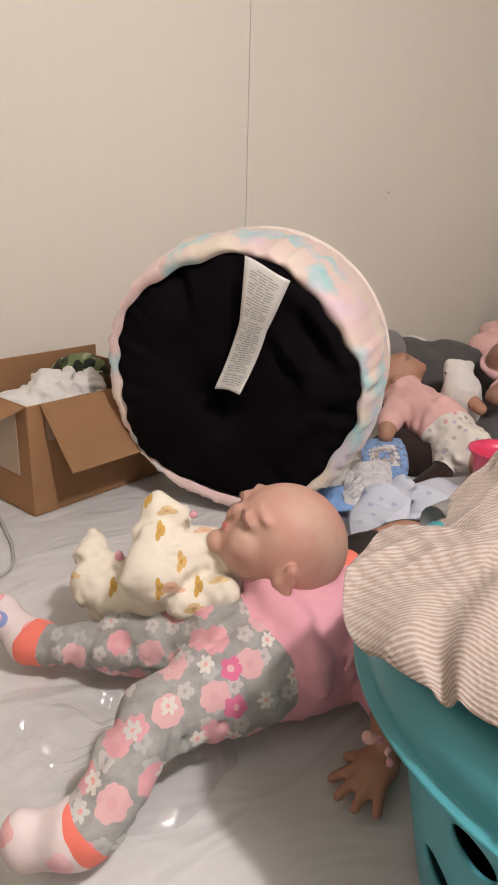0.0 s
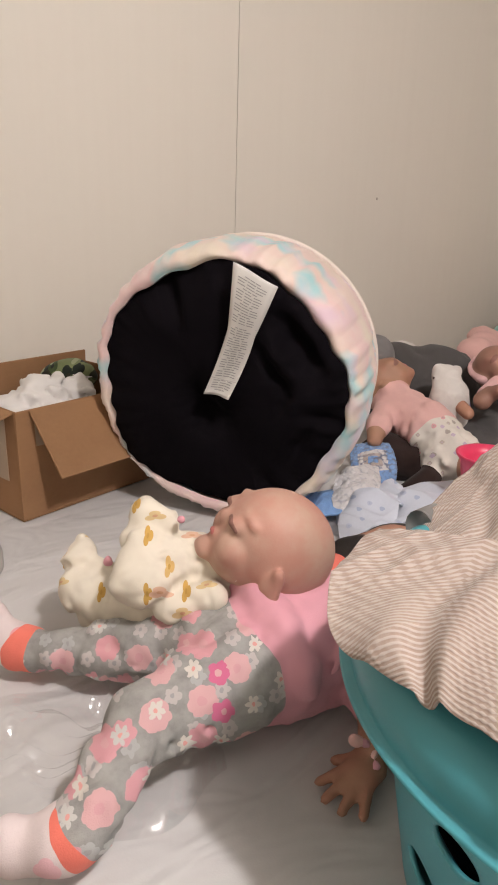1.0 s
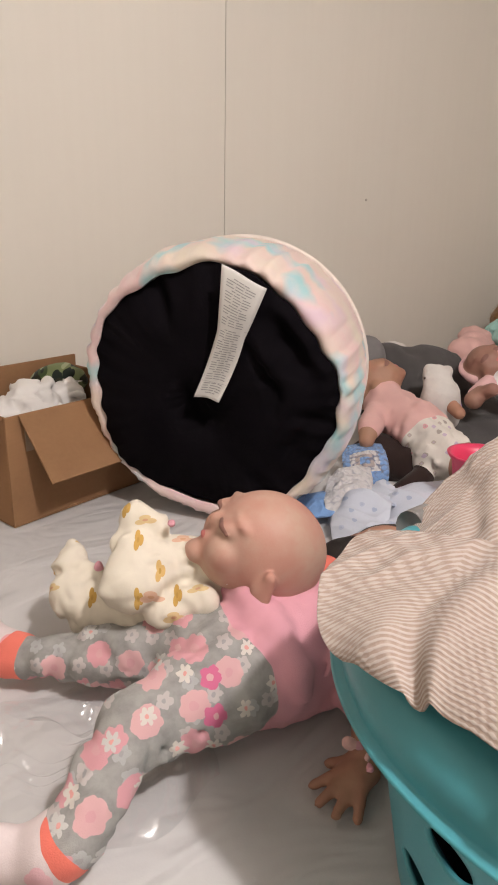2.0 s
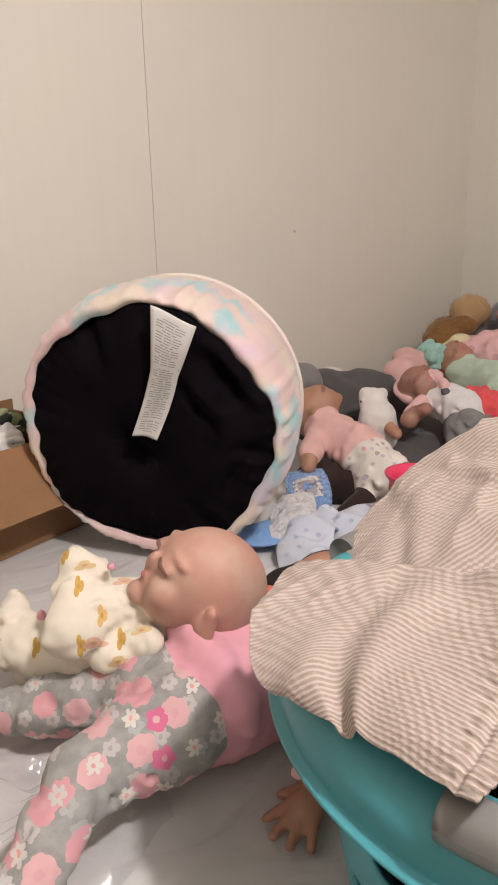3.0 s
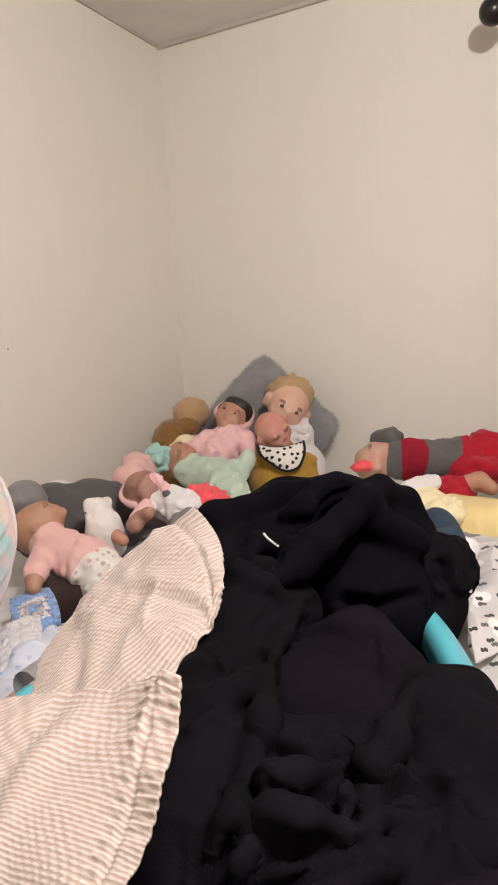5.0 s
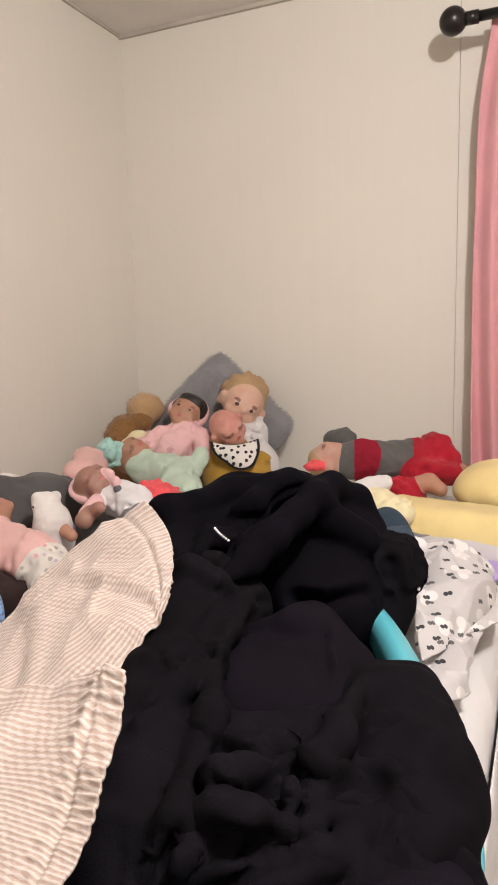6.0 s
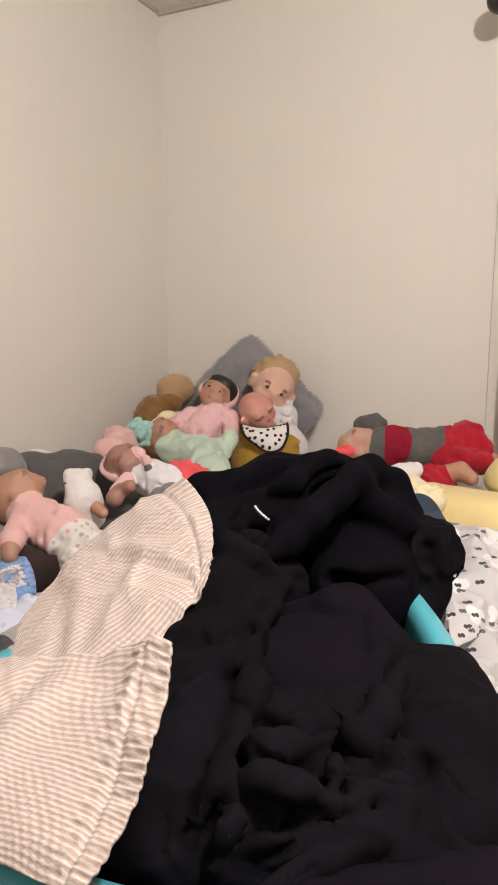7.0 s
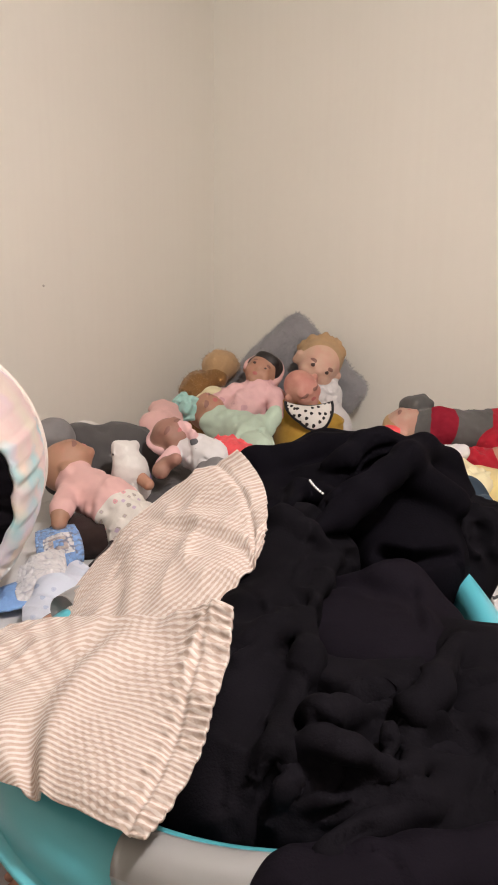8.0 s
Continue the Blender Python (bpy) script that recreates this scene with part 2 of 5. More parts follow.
M = {
    "wall": wall_paint(),
    "ceiling": plain("grey_white_ceiling", (0.74, 0.71, 0.67), 0.8, 0.3, 120.0, 0.04),
    "joint": plain("panel_joint", (0.50, 0.46, 0.40), 0.8, 0.1),
    "floor": plain("brown_floor", (0.16, 0.10, 0.06), 0.6, 0.3, 200.0, 0.25),
    "sheet": bed_sheet(),
    "floral": floral(),
    "pinkshirt": cloth("pink_knit_shirt", (0.72, 0.36, 0.42), 0.06),
    "coral": cloth("coral_ribbed_cuff", (0.80, 0.20, 0.15), 0.1),
    "sock": spotted("spotted_white_sock", (0.76, 0.66, 0.66), [((0.80, 0.38, 0.40), (0.28, 0.34, 0.62)), ((0.80, 0.50, 0.55), (0.80, 0.45, 0.45))], 26.0, 0.0105, 0.7, (0.8, -0.6, 0), (0.35, 0.45, 0.82)),
    "onesie": leaf_print(),
    "skin": vinyl("peach_vinyl", (0.50, 0.325, 0.25), (0.49, 0.25, 0.195)),
    "skin_flush": vinyl("flushed_vinyl", (0.58, 0.30, 0.23), (0.52, 0.22, 0.18)),
    "skin_tan": vinyl("tan_vinyl", (0.40, 0.22, 0.14), (0.44, 0.22, 0.15)),
    "skin_brown": vinyl("brown_vinyl", (0.30, 0.165, 0.12), (0.34, 0.17, 0.13)),
    "skin_pale": vinyl("pale_vinyl", (0.62, 0.42, 0.31), (0.62, 0.36, 0.28)),
    "crease": vinyl("shaded_vinyl_crease", (0.26, 0.13, 0.10), (0.24, 0.11, 0.09)),
    "lips": plain("painted_lips", (0.48, 0.14, 0.13), 0.4, 0.05),
    "dark": plain("painted_eye", (0.06, 0.035, 0.03), 0.3, 0.02),
    "black_hair": plain("black_doll_hair", (0.018, 0.014, 0.013), 0.5, 0.6, 600.0, 0.3),
    "blond_hair": plain("light_brown_doll_hair", (0.40, 0.26, 0.135), 0.6, 0.8, 350.0, 0.3),
    "black": cloth("black_plush_fabric", (0.0046, 0.0036, 0.0050), 0.25, 0.0, 700.0),
    "black_cotton": cloth("faded_black_cotton", (0.0034, 0.0029, 0.0041), 0.25, 0.0, 700.0),
    "track": cloth("purple_black_jersey", (0.0042, 0.0032, 0.0052), 0.2, 0.0, 700.0),
    "navy": cloth("navy_black_fleece", (0.0019, 0.0015, 0.0028), 0.2, 0.0, 500.0),
    "rainbow": rainbow(),
    "piping": cloth("white_piping", (0.78, 0.70, 0.64), 0.05),
    "label": plain("white_satin_label", (0.74, 0.72, 0.69), 0.5, 0.1, 300.0, 0.05),
    "ink": plain("grey_print", (0.34, 0.33, 0.33), 0.7, 0.05),
    "teal": plain("teal_plastic", (0.075, 0.335, 0.39), 0.36, 0.05, 300.0, 0.04),
    "silver": plain("grey_metallic_plastic", (0.20, 0.195, 0.19), 0.33, 0.05, 300.0, 0.05),
    "hole": plain("dark_inside", (0.012, 0.012, 0.014), 0.8, 0.05),
    "striped": striped(),
    "card": cardboard(),
    "paper": plain("crumpled_white_paper", (0.72, 0.70, 0.68), 0.6, 0.3, 60.0, 0.06),
    "tape": plain("clear_packing_tape", (0.40, 0.30, 0.21), 0.25, 0.1, 80.0, 0.05),
    "camo": spotted("green_camouflage_cloth", (0.16, 0.19, 0.09), [((0.02, 0.025, 0.02), (0.05, 0.07, 0.03)), ((0.03, 0.03, 0.02), (0.30, 0.33, 0.20))], 45.0, 0.009, 0.7, (0.8, -0.6, 0), (0, 0, 1)),
    "blue_yarn": plain("blue_crochet_yarn", (0.22, 0.38, 0.68), 0.95, 1.0, 230.0, 0.2, 0.2),
    "white_yarn": plain("white_crochet_yarn", (0.72, 0.70, 0.70), 0.95, 1.0, 230.0, 0.1, 0.2),
    "pale_blue": spotted("pale_blue_fleece", (0.64, 0.68, 0.77), [((0.44, 0.51, 0.66), (0.52, 0.57, 0.70))], 55.0, 0.0035, 0.4, (0.8, -0.6, 0), (0.35, 0.45, 0.82)),
    "crochet": crochet_rings(),
    "openwork": crochet_white(),
    "grey_cloth": cloth("dark_grey_fleece", (0.085, 0.08, 0.08), 0.15),
    "grey_jersey": cloth("mid_grey_jersey", (0.22, 0.21, 0.21), 0.1),
    "grey_outfit": cloth("charcoal_grey_knit", (0.11, 0.108, 0.105), 0.12),
    "light_pink": cloth("light_pink_cotton", (0.74, 0.46, 0.43), 0.05),
    "pale_pink": spotted("pale_pink_printed_cotton", (0.74, 0.47, 0.47), [((0.60, 0.36, 0.38), (0.70, 0.44, 0.44))], 34.0, 0.009, 0.35, (0.5, -0.86, 0), (0.4, 0.3, 0.86)),
    "diaper": spotted("white_printed_diaper", (0.72, 0.68, 0.62), [((0.42, 0.38, 0.34), (0.68, 0.36, 0.38)), ((0.55, 0.45, 0.55), (0.50, 0.44, 0.38))], 48.0, 0.004, 0.45, (0.8, -0.6, 0), (0.35, 0.45, 0.82)),
    "white_fluff": plain("white_plush_fur", (0.72, 0.69, 0.66), 0.95, 1.0, 260.0, 0.08, 0.3),
    "mint": cloth("mint_green_cotton", (0.50, 0.62, 0.50), 0.06),
    "aqua": cloth("aqua_tulle", (0.36, 0.60, 0.55), 0.15),
    "coral_ruffle": cloth("coral_red_ruffle", (0.75, 0.10, 0.11), 0.15),
    "white_shirt": cloth("white_cotton", (0.70, 0.68, 0.68), 0.05),
    "print_ink": plain("dark_grey_print", (0.12, 0.12, 0.13), 0.9, 0.1),
    "mustard": cloth("mustard_knit", (0.42, 0.25, 0.045), 0.15),
    "bib": spotted("white_bib_with_black_dots", (0.74, 0.71, 0.67), [((0.02, 0.02, 0.02), (0.05, 0.04, 0.04))], 62.0, 0.0042, 0.85, (0.55, -0.83, 0), (0.4, 0.3, 0.86)),
    "trim": cloth("black_binding", (0.015, 0.015, 0.018), 0.1),
    "brown_plush": plain("brown_plush_fur", (0.26, 0.135, 0.05), 0.95, 1.0, 230.0, 0.2, 0.3),
    "tan_plush": plain("tan_plush_fur", (0.46, 0.30, 0.16), 0.95, 1.0, 230.0, 0.15, 0.3),
    "fur": plain("grey_long_fur", (0.24, 0.235, 0.245), 0.95, 1.0, 150.0, 0.22, 0.5),
    "red": cloth("red_cotton", (0.36, 0.016, 0.030), 0.15),
    "dark_red": plain("dark_red_knit", (0.24, 0.015, 0.03), 0.9, 1.0, 180.0, 0.2),
    "yellow": cloth("pale_yellow_cotton", (0.76, 0.62, 0.29), 0.05),
    "pale_yellow": cloth("cream_yellow_cotton", (0.78, 0.70, 0.45), 0.05),
    "pillow_print": spotted("white_pillow_with_grey_marks", (0.66, 0.64, 0.62), [((0.25, 0.25, 0.26), (0.35, 0.35, 0.35))], 16.0, 0.016, 0.5, (0.9, -0.4, 0), (0.2, 0.2, 0.95)),
    "lilac": cloth("lilac_cloth", (0.42, 0.32, 0.62), 0.1),
    "animal": animal_print(),
    "jeans": cloth("blue_denim", (0.028, 0.042, 0.058), 0.3, 0.05, 600.0),
    "curtain": cloth("pink_curtain", (0.70, 0.355, 0.38), 0.05),
    "rod": plain("black_metal", (0.012, 0.011, 0.011), 0.3, 0.05),
    "crimson": plain("crimson_pink_plastic", (0.72, 0.05, 0.13), 0.35, 0.05),
    "metal": plain("bright_metal", (0.75, 0.75, 0.75), 0.25, 0.05),
    "cable": plain("grey_cable", (0.45, 0.43, 0.41), 0.5, 0.05),
    "brown_dark": cloth("dark_brown_cloth", (0.035, 0.022, 0.02), 0.2),
}
film_bag = Nodes("clear_plastic_film", 0.1)
gloss = film_bag.node("ShaderNodeBsdfGlossy")
gloss.inputs["Roughness"].default_value = 0.12
clear = film_bag.node("ShaderNodeBsdfTransparent")
clear.inputs["Color"].default_value = (0.95, 0.95, 0.95, 1)
film_mix = film_bag.node("ShaderNodeMixShader")
film_mix.inputs[0].default_value = 0.10
film_bag.put(film_mix.inputs[1], clear.outputs[0])
film_bag.put(film_mix.inputs[2], gloss.outputs[0])
film_bag.put(film_bag.tree.nodes["Material Output"].inputs["Surface"], film_mix.outputs[0])
M["film"] = film_bag.mat


# ---- building ----
def base_point(co):
    return Vector(((co[:, 0].min() + co[:, 0].max()) / 2, (co[:, 1].min() + co[:, 1].max()) / 2, co[:, 2].min()))


def solid(name, co, faces, mats, slots=None, parent=None, smooth=True, uv=None):
    """A mesh object from world places; its origin lies at its base."""
    co = np.asarray(co, dtype=np.float64)
    base = base_point(co)
    mesh = bpy.data.meshes.new(name)
    mesh.from_pydata((co - np.array(base)).tolist(), [], faces if isinstance(faces, list) else faces.tolist())
    for m in mats:
        mesh.materials.append(M[m])
    if slots is not None:
        mesh.polygons.foreach_set("material_index", np.asarray(slots, dtype=np.int32))
    mesh.polygons.foreach_set("use_smooth", [smooth] * len(mesh.polygons))
    if uv is not None:
        layer = mesh.uv_layers.new(name="flat")
        ids = np.zeros(len(mesh.loops), dtype=np.int32)
        mesh.loops.foreach_get("vertex_index", ids)
        layer.data.foreach_set("uv", np.asarray(uv)[ids].ravel())
    mesh.update()
    ob = new(name, mesh)
    if parent is None:
        ob.location = base
    else:
        ob.parent = parent
        ob.location = base - parent_place(parent)
    return ob


def parent_place(ob):
    place = Vector((0, 0, 0))
    while ob is not None:
        place += ob.location
        ob = ob.parent
    return place


def thing(name, place, label, category, group="", kind=""):
    """An Empty at the base of a thing made of parts."""
    ob = new(name)
    ob.empty_display_size = 0.05
    ob.location = place
    return tagged(ob, label, category, group, kind)


def part(name, bm, material, parent, label="", smooth=False):
    """Links a bmesh, in world places, as one mesh under a thing or a part."""
    bm.verts.ensure_lookup_table()
    co = np.array([v.co[:] for v in bm.verts])
    bm.verts.index_update()
    faces = [[v.index for v in f.verts] for f in bm.faces]
    bm.free()
    ob = solid(name, co, faces, [material], None, parent, smooth)
    return tagged(ob, label)


def box_bm(x0, x1, y0, y1, z0, z1, bevel=0.0, turn=None):
    bm = bmesh.new()
    bmesh.ops.create_cube(bm, size=1, matrix=Matrix.Translation(((x0 + x1) / 2, (y0 + y1) / 2, (z0 + z1) / 2)) @ Matrix.Diagonal((x1 - x0, y1 - y0, z1 - z0, 1)))
    if bevel:
        bmesh.ops.bevel(bm, geom=bm.edges[:], offset=bevel, segments=2, affect="EDGES", profile=0.5)
    if turn is not None:
        bmesh.ops.transform(bm, matrix=turn, verts=bm.verts[:])
    return bm


def value_noise(p, scale, seed=0):
    """Smooth lattice noise from 0 to 1 at the places p (n x 3)."""
    q = p * scale
    i = np.floor(q).astype(np.int64)
    f = (q - i).astype(np.float32)
    f = f * f * (3 - 2 * f)
    out = np.zeros(len(p), dtype=np.float32)
    for dx in (0, 1):
        for dy in (0, 1):
            for dz in (0, 1):
                h = (i[:, 0] + dx) * 374761393 + (i[:, 1] + dy) * 668265263 + (i[:, 2] + dz) * 2147483647 + seed * 1274126177
                h = (h ^ (h >> 13)) * 1274126177
                h = ((h ^ (h >> 16)) & 0xFFFF).astype(np.float32) / 65535.0
                out += h * (f[:, 0] if dx else 1 - f[:, 0]) * (f[:, 1] if dy else 1 - f[:, 1]) * (f[:, 2] if dz else 1 - f[:, 2])
    return out


def fold_noise(p, scale, seed, stretch=(1, 1, 1)):
    """Creased noise, about -1 to 1, like pulled cloth."""
    q = p * np.array(stretch)
    warp = np.stack([value_noise(q, scale * 0.6, seed + k) for k in (11, 12, 13)], 1) - 0.5
    q = q + warp * (0.9 / scale)
    a = 1 - 2 * np.abs(2 * value_noise(q, scale, seed) - 1)
    b = 1 - 2 * np.abs(2 * value_noise(q, scale * 2.1, seed + 5) - 1)
    return 0.7 * a + 0.35 * b


def ball(c, r, mat, turn=None, fold=0.0):
    """An ellipsoid; turn: Euler degrees."""
    r = (r, r, r) if isinstance(r, (int, float)) else r
    m = None if turn is None else np.array(Euler([radians(a) for a in turn]).to_matrix())
    return ("ball", np.array(c, float), np.array(r, float), mat, m, fold)


def rod(a, b, r0, r1, mat, fold=0.0):
    """A limb from a to b, tapering from r0 to r1."""
    return ("rod", np.array(a, float), np.array(b, float), mat, (r0, r1), fold)


def slab(c, half, round_, mat, turn=(0, 0, 0), fold=0.0):
    """A rounded box; half: half sizes."""
    return ("slab", np.array(c, float), np.array(half, float), mat, (np.array(Euler([radians(a) for a in turn]).to_matrix()), round_), fold)


def pleat(r, mat, *places):
    """A raised fold of cloth along a line of places, thinning to its ends."""
    last = len(places) - 2
    return [rod(a, b, r * (0.5 if i == 0 else 1), r * (0.5 if i == last else 1), mat) for i, (a, b) in enumerate(zip(places, places[1:]))]


def crease_in(r, *places):
    """A fold along a line of places: a valley, with a ridge rising on its left-hand side."""
    return [("line", r, np.array(places, float))]


def folded(co, faces, lines):
    """Presses the lines' folds into a skin."""
    normal = np.zeros_like(co)
    across = np.cross(co[faces[:, 2]] - co[faces[:, 0]], co[faces[:, 3]] - co[faces[:, 1]])
    for k in range(4):
        np.add.at(normal, faces[:, k], across)
    normal /= np.linalg.norm(normal, axis=1)[:, None] + 1e-12
    lift = np.zeros(len(co))
    for _, r, places in lines:
        ids = np.nonzero(np.all((co > places.min(0) - 5 * r) & (co < places.max(0) + 5 * r), axis=1))[0]
        if len(ids) == 0:
            continue
        p, best, side, at = co[ids], np.full(len(ids), 1e3), np.zeros(len(ids)), np.zeros(len(ids))
        for i, (a, b) in enumerate(zip(places, places[1:])):
            ab = b - a
            t = np.clip((p - a) @ ab / (ab @ ab), 0, 1)
            off = p - a - t[:, None] * ab
            d = np.linalg.norm(off, axis=1)
            nearer = d < best
            best[nearer], at[nearer] = d[nearer], (i + t[nearer]) / (len(places) - 1)
            side[nearer] = np.sign(ab[0] * off[nearer, 1] - ab[1] * off[nearer, 0])
        x = best * side / (0.48 * r)
        fade = 0.35 + 0.65 * np.sin(np.pi * np.clip(at, 0.04, 0.96))
        lift[ids] += r * fade * (0.50 * np.exp(-((x - 1.7) / np.where(x < 1.7, 0.7, 2.2)) ** 2) - 1.05 * np.exp(-(x / 0.85) ** 2))
    return co + normal * np.clip(lift, -0.016, 0.012)[:, None]


def distance(prim, p):
    kind, a, b, _, extra, _ = prim
    if kind == "ball":
        q = p - a
        if extra is not None:
            q = q @ extra
        k0 = np.linalg.norm(q / b, axis=1)
        k1 = np.linalg.norm(q / (b * b), axis=1) + 1e-9
        return k0 * (k0 - 1) / k1
    if kind == "rod":
        ab = b - a
        t = np.clip((p - a) @ ab / (ab @ ab), 0, 1)
        return np.linalg.norm(p - a - t[:, None] * ab, axis=1) - (extra[0] + t * (extra[1] - extra[0]))
    turn, round_ = extra
    q = np.abs((p - a) @ turn) - (b - round_)
    return np.linalg.norm(np.maximum(q, 0), axis=1) + np.minimum(q.max(1), 0) - round_


def reach(prim):
    kind, a, b, _, extra, fold = prim
    if kind == "rod":
        r = max(extra) + abs(fold)
        return np.minimum(a, b) - r, np.maximum(a, b) + r
    r = (np.linalg.norm(b) if kind == "slab" else b.max()) + abs(fold)
    return a - r, a + r


def soft(name, prims, h, label="", category="", blend=0.008, fold_scale=22.0, seed=1, stretch=(1, 1, 1), relax=2, parent=None, group=""):
    """One soft mesh: the prims melted together, creased, and skinned on a grid of step h."""
    lines, prims = [q for q in prims if q[0] == "line"], [q for q in prims if q[0] != "line"]
    if category == "doll" and h > 0.0033:
        prims = [(*q[:5], q[5] * 1.8) for q in prims]
        fold_scale *= 1.25
    lows, highs = zip(*(reach(q) for q in prims))
    low, high = np.min(lows, 0) - 3 * h, np.max(highs, 0) + 3 * h
    n = np.ceil((high - low) / h).astype(int) + 1
    axes = [low[k] + h * np.arange(n[k]) for k in range(3)]
    f = np.full(n, 1e3)
    for q in prims:
        a, b = reach(q)
        part_of = tuple(slice(*np.searchsorted(axes[k], (a[k] - 0.02, b[k] + 0.02))) for k in range(3))
        p = np.stack(np.meshgrid(*(axes[k][part_of[k]] for k in range(3)), indexing="ij"), -1).reshape(-1, 3)
        if len(p) == 0:
            continue
        d = distance(q, p)
        if q[5]:
            thin = np.abs(d) < abs(q[5]) * 3 + 3 * h
            d[thin] += q[5] * fold_noise(p[thin], fold_scale, seed, stretch)
        old = f[part_of].reshape(-1)
        w = np.clip(0.5 + 0.5 * (old - d) / blend, 0, 1)
        made = np.where(old > 100, d, old + (d - old) * w - blend * w * (1 - w))
        f[part_of] = made.reshape(f[part_of].shape)
    f = np.minimum(f, 0.05)
    co, faces = skin_grid(f, low, h)
    co = relaxed(co, faces, relax)
    if lines:
        co = folded(co, faces, lines)
    mid = co[faces].mean(1)
    kinds = []
    best, slot = np.full(len(mid), 1e3), np.zeros(len(mid), dtype=int)
    for q in prims:
        if q[3] not in kinds:
            kinds.append(q[3])
        d = distance(q, mid)
        closer = d < best
        best[closer] = d[closer]
        slot[closer] = kinds.index(q[3])
    co = smooth_borders(co, faces, slot)
    ob = solid(name, co, faces, kinds, slot, parent)
    return tagged(ob, label, category, group or ("dolls on the bed" if category == "doll" else ""))


def smooth_borders(co, faces, slot):
    """Straightens the stepped lines where two materials meet."""
    edges = np.concatenate([np.stack([faces[:, k], faces[:, (k + 1) % 4]], 1) for k in range(4)])
    owner = np.tile(slot, 4)
    edges.sort(axis=1)
    order = np.lexsort((edges[:, 1], edges[:, 0]))
    e, o = edges[order], owner[order]
    twin = np.all(e[1:] == e[:-1], axis=1) & (o[1:] != o[:-1])
    border = e[1:][twin]
    if len(border) == 0:
        return co
    for _ in range(6):
        total, count = np.zeros_like(co), np.zeros(len(co))
        for a, b in ((0, 1), (1, 0)):
            np.add.at(total, border[:, a], co[border[:, b]])
            np.add.at(count, border[:, a], 1)
        ids = count > 1
        co[ids] = 0.4 * co[ids] + 0.6 * total[ids] / count[ids][:, None]
    return co


def fuzz(ob, count, length, material, seed=1):
    """Fine strands standing off a furry thing."""
    rng = np.random.default_rng(seed)
    mesh = ob.data
    picked = rng.integers(0, len(mesh.polygons), count)
    place = np.array(ob.location)
    co, faces = [], []
    for k in picked:
        f = mesh.polygons[int(k)]
        c, n = np.array(f.center) + place, np.array(f.normal)
        way = unit(n + rng.normal(0, 0.8, 3) + np.array((0, 0, -0.35)))
        side = unit(np.cross(way, rng.normal(0, 1, 3))) * length * 0.05
        tip = c + way * length * rng.uniform(0.5, 1.1)
        b = len(co)
        co += [c - side - n * 0.002, c + side - n * 0.002, tip]
        faces.append((b, b + 1, b + 2))
    return tagged(solid("fur", co, faces, [material], None, ob), kind="stuff")


def skin_grid(f, low, h):
    """Surface nets: the zero surface of the field f as quads."""
    s = f < 0
    c = [s[i:s.shape[0] - 1 + i, j:s.shape[1] - 1 + j, k:s.shape[2] - 1 + k] for i in (0, 1) for j in (0, 1) for k in (0, 1)]
    total = sum(x.astype(np.int8) for x in c)
    cells = np.argwhere((total > 0) & (total < 8))
    number = np.full(total.shape, -1, dtype=np.int64)
    number[tuple(cells.T)] = np.arange(len(cells))
    place, count = np.zeros((len(cells), 3)), np.zeros(len(cells))
    corners = [(i, j, k) for i in (0, 1) for j in (0, 1) for k in (0, 1)]
    for a in corners:
        for axis in range(3):
            if a[axis]:
                continue
            b = list(a)
            b[axis] = 1
            fa = f[tuple((cells + a).T)]
            fb = f[tuple((cells + b).T)]
            cross = (fa < 0) != (fb < 0)
            t = np.where(cross, fa / np.where(cross, fa - fb, 1), 0)
            q = cells + np.array(a, float)
            q[:, axis] += t
            place[cross] += q[cross]
            count[cross] += 1
    co = low + h * place / count[:, None]
    faces = []
    for axis in range(3):
        u, v = (axis + 1) % 3, (axis + 2) % 3
        one = np.take(s, range(s.shape[axis] - 1), axis)
        two = np.take(s, range(1, s.shape[axis]), axis)
        for sign in (True, False):
            e = np.argwhere((one == sign) & (two != sign))
            e = e[(e[:, u] > 0) & (e[:, v] > 0) & (e[:, u] < s.shape[u] - 1) & (e[:, v] < s.shape[v] - 1)]
            quad = []
            for du, dv in ((1, 1), (0, 1), (0, 0), (1, 0)):
                q = e.copy()
                q[:, u] -= du
                q[:, v] -= dv
                quad.append(number[tuple(q.T)])
            quad = np.stack(quad, 1)
            faces.append(quad if sign else quad[:, ::-1])
    return co, np.concatenate(faces)


def relaxed(co, faces, times):
    for _ in range(times):
        total, count = np.zeros_like(co), np.zeros(len(co))
        for k in range(4):
            for other in ((k + 1) % 4, (k + 3) % 4):
                np.add.at(total, faces[:, k], co[faces[:, other]])
                np.add.at(count, faces[:, k], 1)
        co = co * 0.45 + 0.55 * total / np.maximum(count, 1)[:, None]
    return co


def unit(v):
    v = np.array(v, float)
    return v / np.linalg.norm(v)


